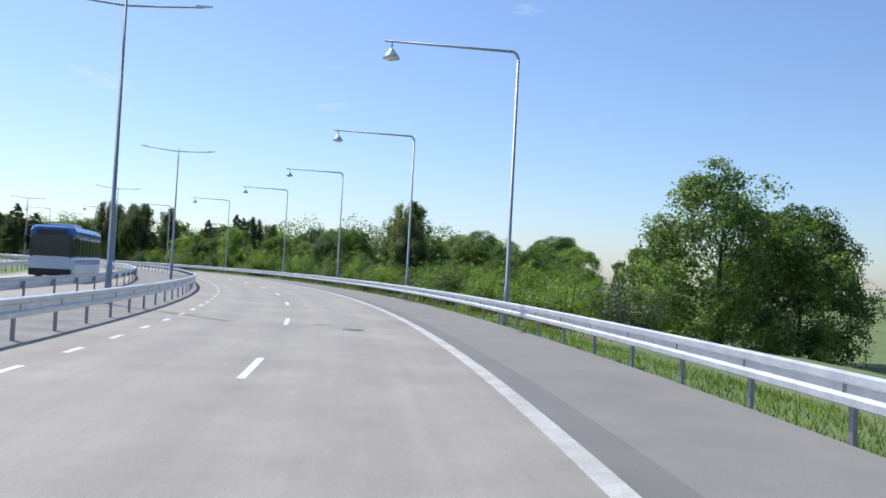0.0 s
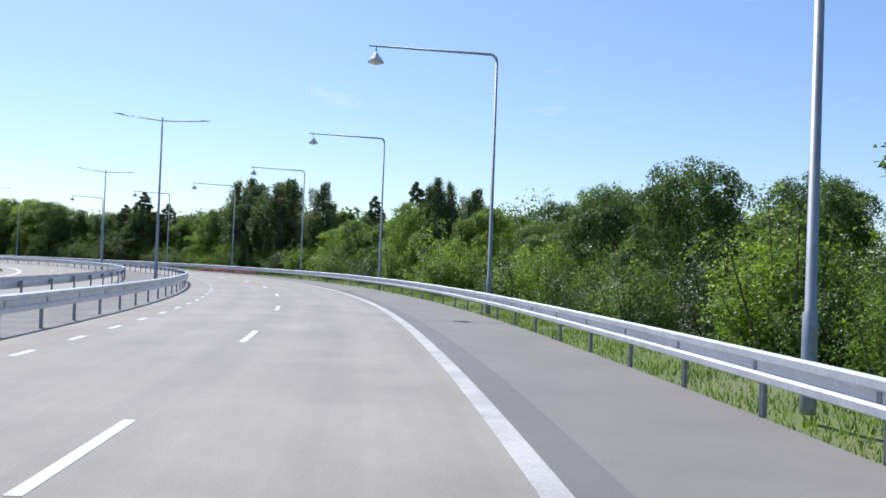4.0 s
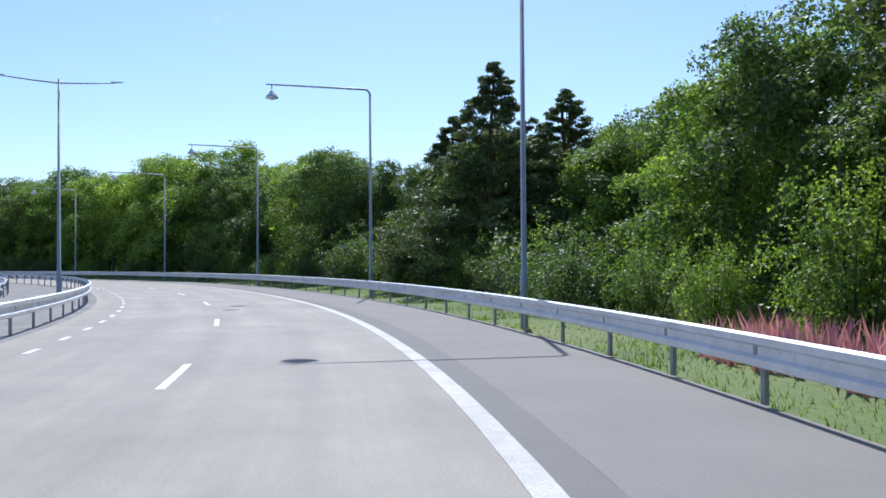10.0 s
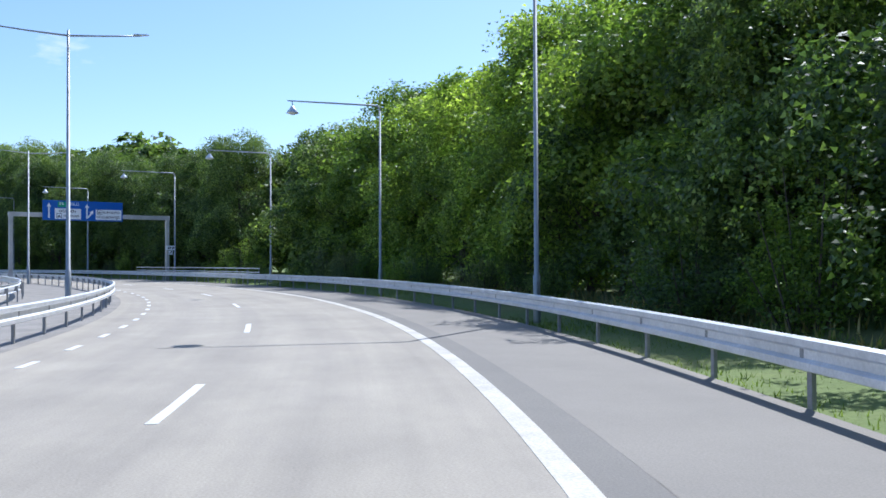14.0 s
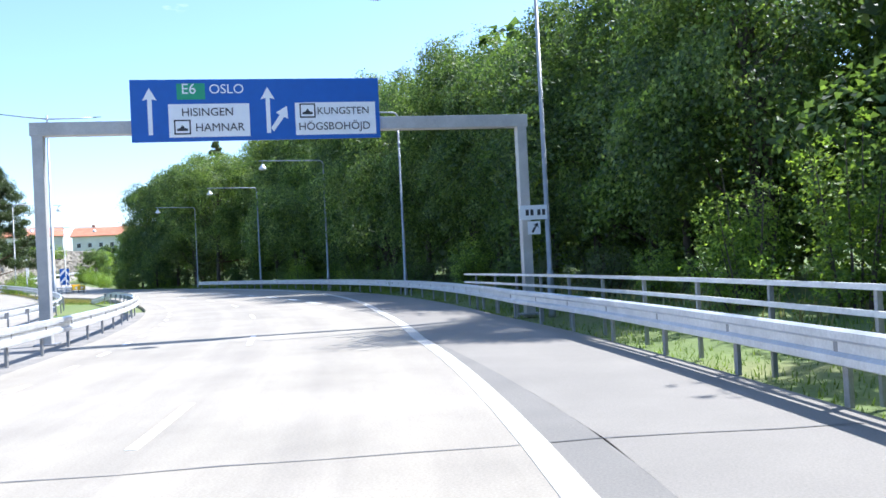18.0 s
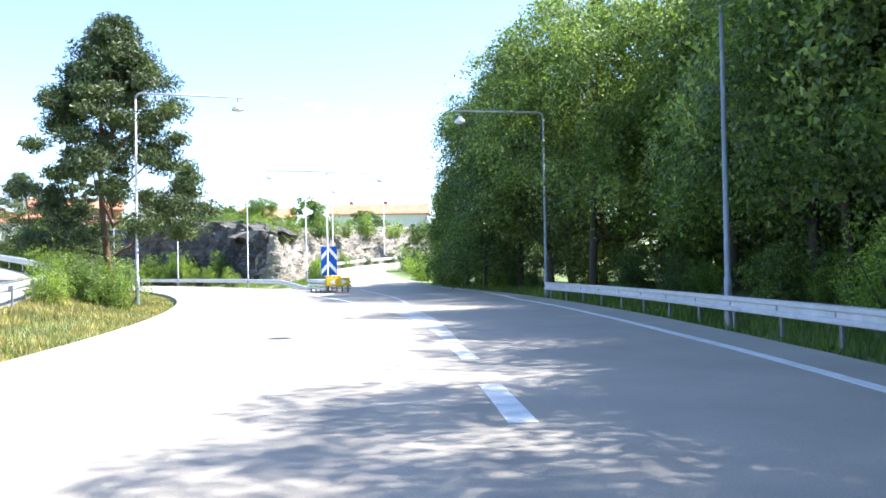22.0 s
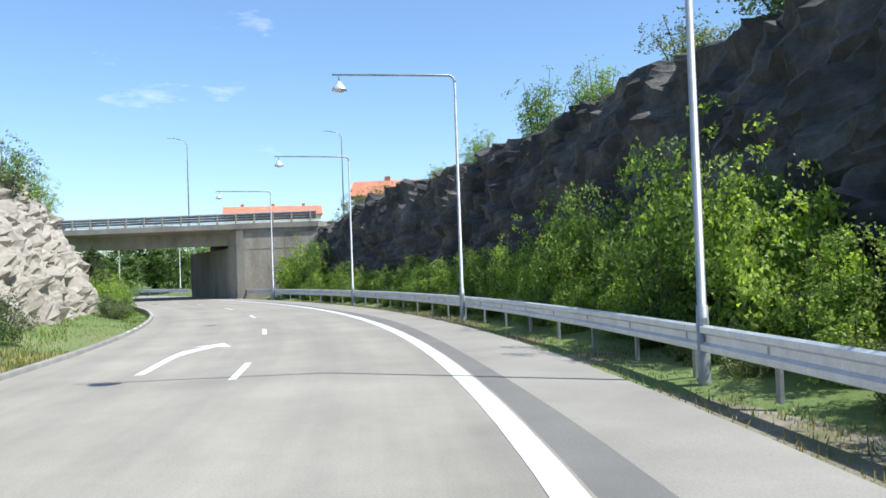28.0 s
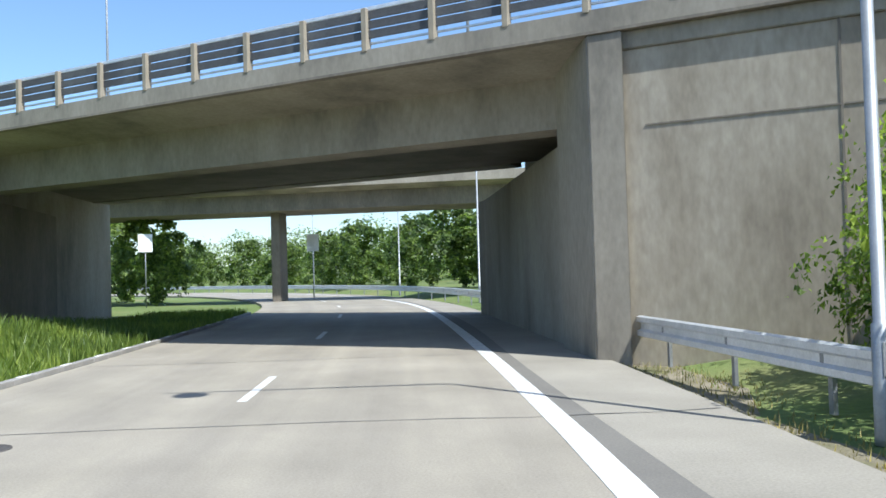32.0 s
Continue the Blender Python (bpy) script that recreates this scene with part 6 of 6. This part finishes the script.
grove("woods", 10, 440, 490, -48, -75, 6, 8)
grove("woods", 34, 572, 690, -11, -34, 6, 9)
grove("woods", 18, 588, 680, 9, 26, 6, 8.5)

# more trees and bushes behind the rail on the open side
fill("oak", 5, 76, 98, -17, -26, 4.6, 6.2)
fill("bush", 10, 58, 92, -13, -18, 2.4, 3.4, (1.1, 1.5))
fill("tall", 4, 340, 362, -14.2, -15.6, 14, 16, (0.7, 0.85))
grove("scrub", 9, 48, 74, -17, -24, 2.8, 3.8, "green bushes away from the road, grown together", "bush")
fill("oak", 4, 58, 84, -20, -27, 4.4, 5.4)
plant("oak", 420, -19.4, 10.0, 0, 0.95)
plant("oak", 426.5, -21.2, 11.0, 2, 1.0)
plant("oak", 431, -23.4, 10.0, 3, 0.95)
fill("bush", 9, 206, 227, -11.4, -13.6, 2.0, 3.8)
fill("bush", 7, 207, 229, -14, -15.4, 2.6, 4.4)

# ---- far woods, stuff that nobody counts ----


def far_woods(name, count, s0, s1, near, deep, h0, h1, label, seed):
    r = np.random.default_rng(seed)
    trees = 150
    ts, tl, th = r.uniform(s0, s1, trees), r.uniform(min(near, deep), max(near, deep), trees), r.uniform(h0, h1, trees)
    k = r.integers(0, trees, count)
    d = unit(r.normal(size=(count, 3)))
    x, y, h = np.interp(ts, SS, XX), np.interp(ts, SS, YY), np.interp(ts, SS, HH)
    px, py = x - np.cos(h) * tl, y - np.sin(h) * tl
    c = np.stack([px[k], py[k], th[k] * 0.5], 1) + d * r.uniform(0.75, 1.05, count)[:, None] * np.stack([th[k] * 0.36, th[k] * 0.36, th[k] * 0.5], 1)
    ob = new(name, leaf_mesh(name, c, unit(d + r.normal(size=(count, 3)) * 0.5), r.uniform(0.28, 0.55, count), 0.8, "leaf_oak", r, True))
    return tagged(ob, label, "woods", kind="stuff")


far_woods("far_woods", 80000, 135, 430, -45, -75, 8, 13, "distant green woods behind the roadside trees", 51)
far_woods("far_woods_inner", 60000, -40, 380, 42, 62, 6, 9, "distant green woods inside the bend", 52)
far_woods("far_woods_end", 60000, 560, 690, -30, -70, 8, 12, "distant green woods beyond the bridges", 53)

# ---- grass, stuff that nobody counts ----


def blades(name, count, s0, s1, near, far, h0, h1, mat, label, seed):
    r = np.random.default_rng(seed)
    s = r.uniform(s0, s1, count)
    f = r.random(count)
    lat = np.array([(near(a) if callable(near) else near) for a in s]) * (1 - f) + np.array([(far(a) if callable(far) else far) for a in s]) * f
    x, y, h = np.interp(s, SS, XX), np.interp(s, SS, YY), np.interp(s, SS, HH)
    px, py = x - np.cos(h) * lat, y - np.sin(h) * lat
    z = ground_height(s, lat) - 0.02
    hh, ang = r.uniform(h0, h1, count), r.uniform(0, 6.28, count)
    w = hh * 0.07 + 0.008
    c, q = np.cos(ang), np.sin(ang)
    lx, ly = r.normal(0, 0.3, count) * hh, r.normal(0, 0.3, count) * hh
    v = np.stack([np.stack([px - c * w, py - q * w, z], 1), np.stack([px + c * w, py + q * w, z], 1), np.stack([px + lx, py + ly, z + hh], 1)], 1).reshape(-1, 3)
    me = bpy.data.meshes.new(name)
    me.vertices.add(3 * count)
    me.vertices.foreach_set("co", v.ravel())
    me.loops.add(3 * count)
    me.loops.foreach_set("vertex_index", np.arange(3 * count, dtype=np.int32))
    me.polygons.add(count)
    me.polygons.foreach_set("loop_start", np.arange(0, 3 * count, 3, dtype=np.int32))
    me.materials.append(M[mat])
    me.update(calc_edges=True)
    return tagged(new(name, me), label, "grass", kind="stuff")


blades("grass", 110000, -20, 345, -7.35, -11.5, 0.05, 0.17, "grass", "fresh green grass under and behind the guard rail", 31)
blades("dry_grass", 9000, 30, 345, -10.4, -14, 0.2, 0.45, "grass_dry", "dry yellow grass on the verge", 32)
blades("willowherb", 1500, 169, 184, -9.2, -10.8, 0.45, 0.85, "flower", "pink willowherb in flower behind the guard rail", 33)
blades("island_grass", 34000, 364, 560, 4.75, 8.5, 0.06, 0.2, "grass", "short grass on the inner island", 34)
blades("island_dry_grass", 80000, 368, 478, 4.9, 10, 0.08, 0.26, "grass_dry", "dry grass on the island bank", 35)
blades("ramp_grass", 24000, 430, 545, -7.0, -10, 0.05, 0.17, "grass", "green grass under the slip road guard rail", 36)
blades("shoulder_weeds", 20000, 437, 534, -6.0, -8.0, 0.04, 0.2, "grass_dry", "dry weeds at the edge of the slip road", 39)
blades("bank_grass", 26000, 520, 562, 4.85, 9.5, 0.15, 0.55, "grass", "tall fresh grass on the bank by the bridge", 40)
blades("gore_grass", 26000, 431, 456, -7.6, lambda s: exit_mid(s) + 4.2, 0.06, 0.22, "grass", "short grass between slip road and exit ramp", 38)
blades("wood_edge_grass", 12000, 345, 430, lambda s: exit_mid(s) - 4.5, lambda s: exit_mid(s) - 7.5, 0.15, 0.5, "grass", "grass at the edge of the woods", 37)
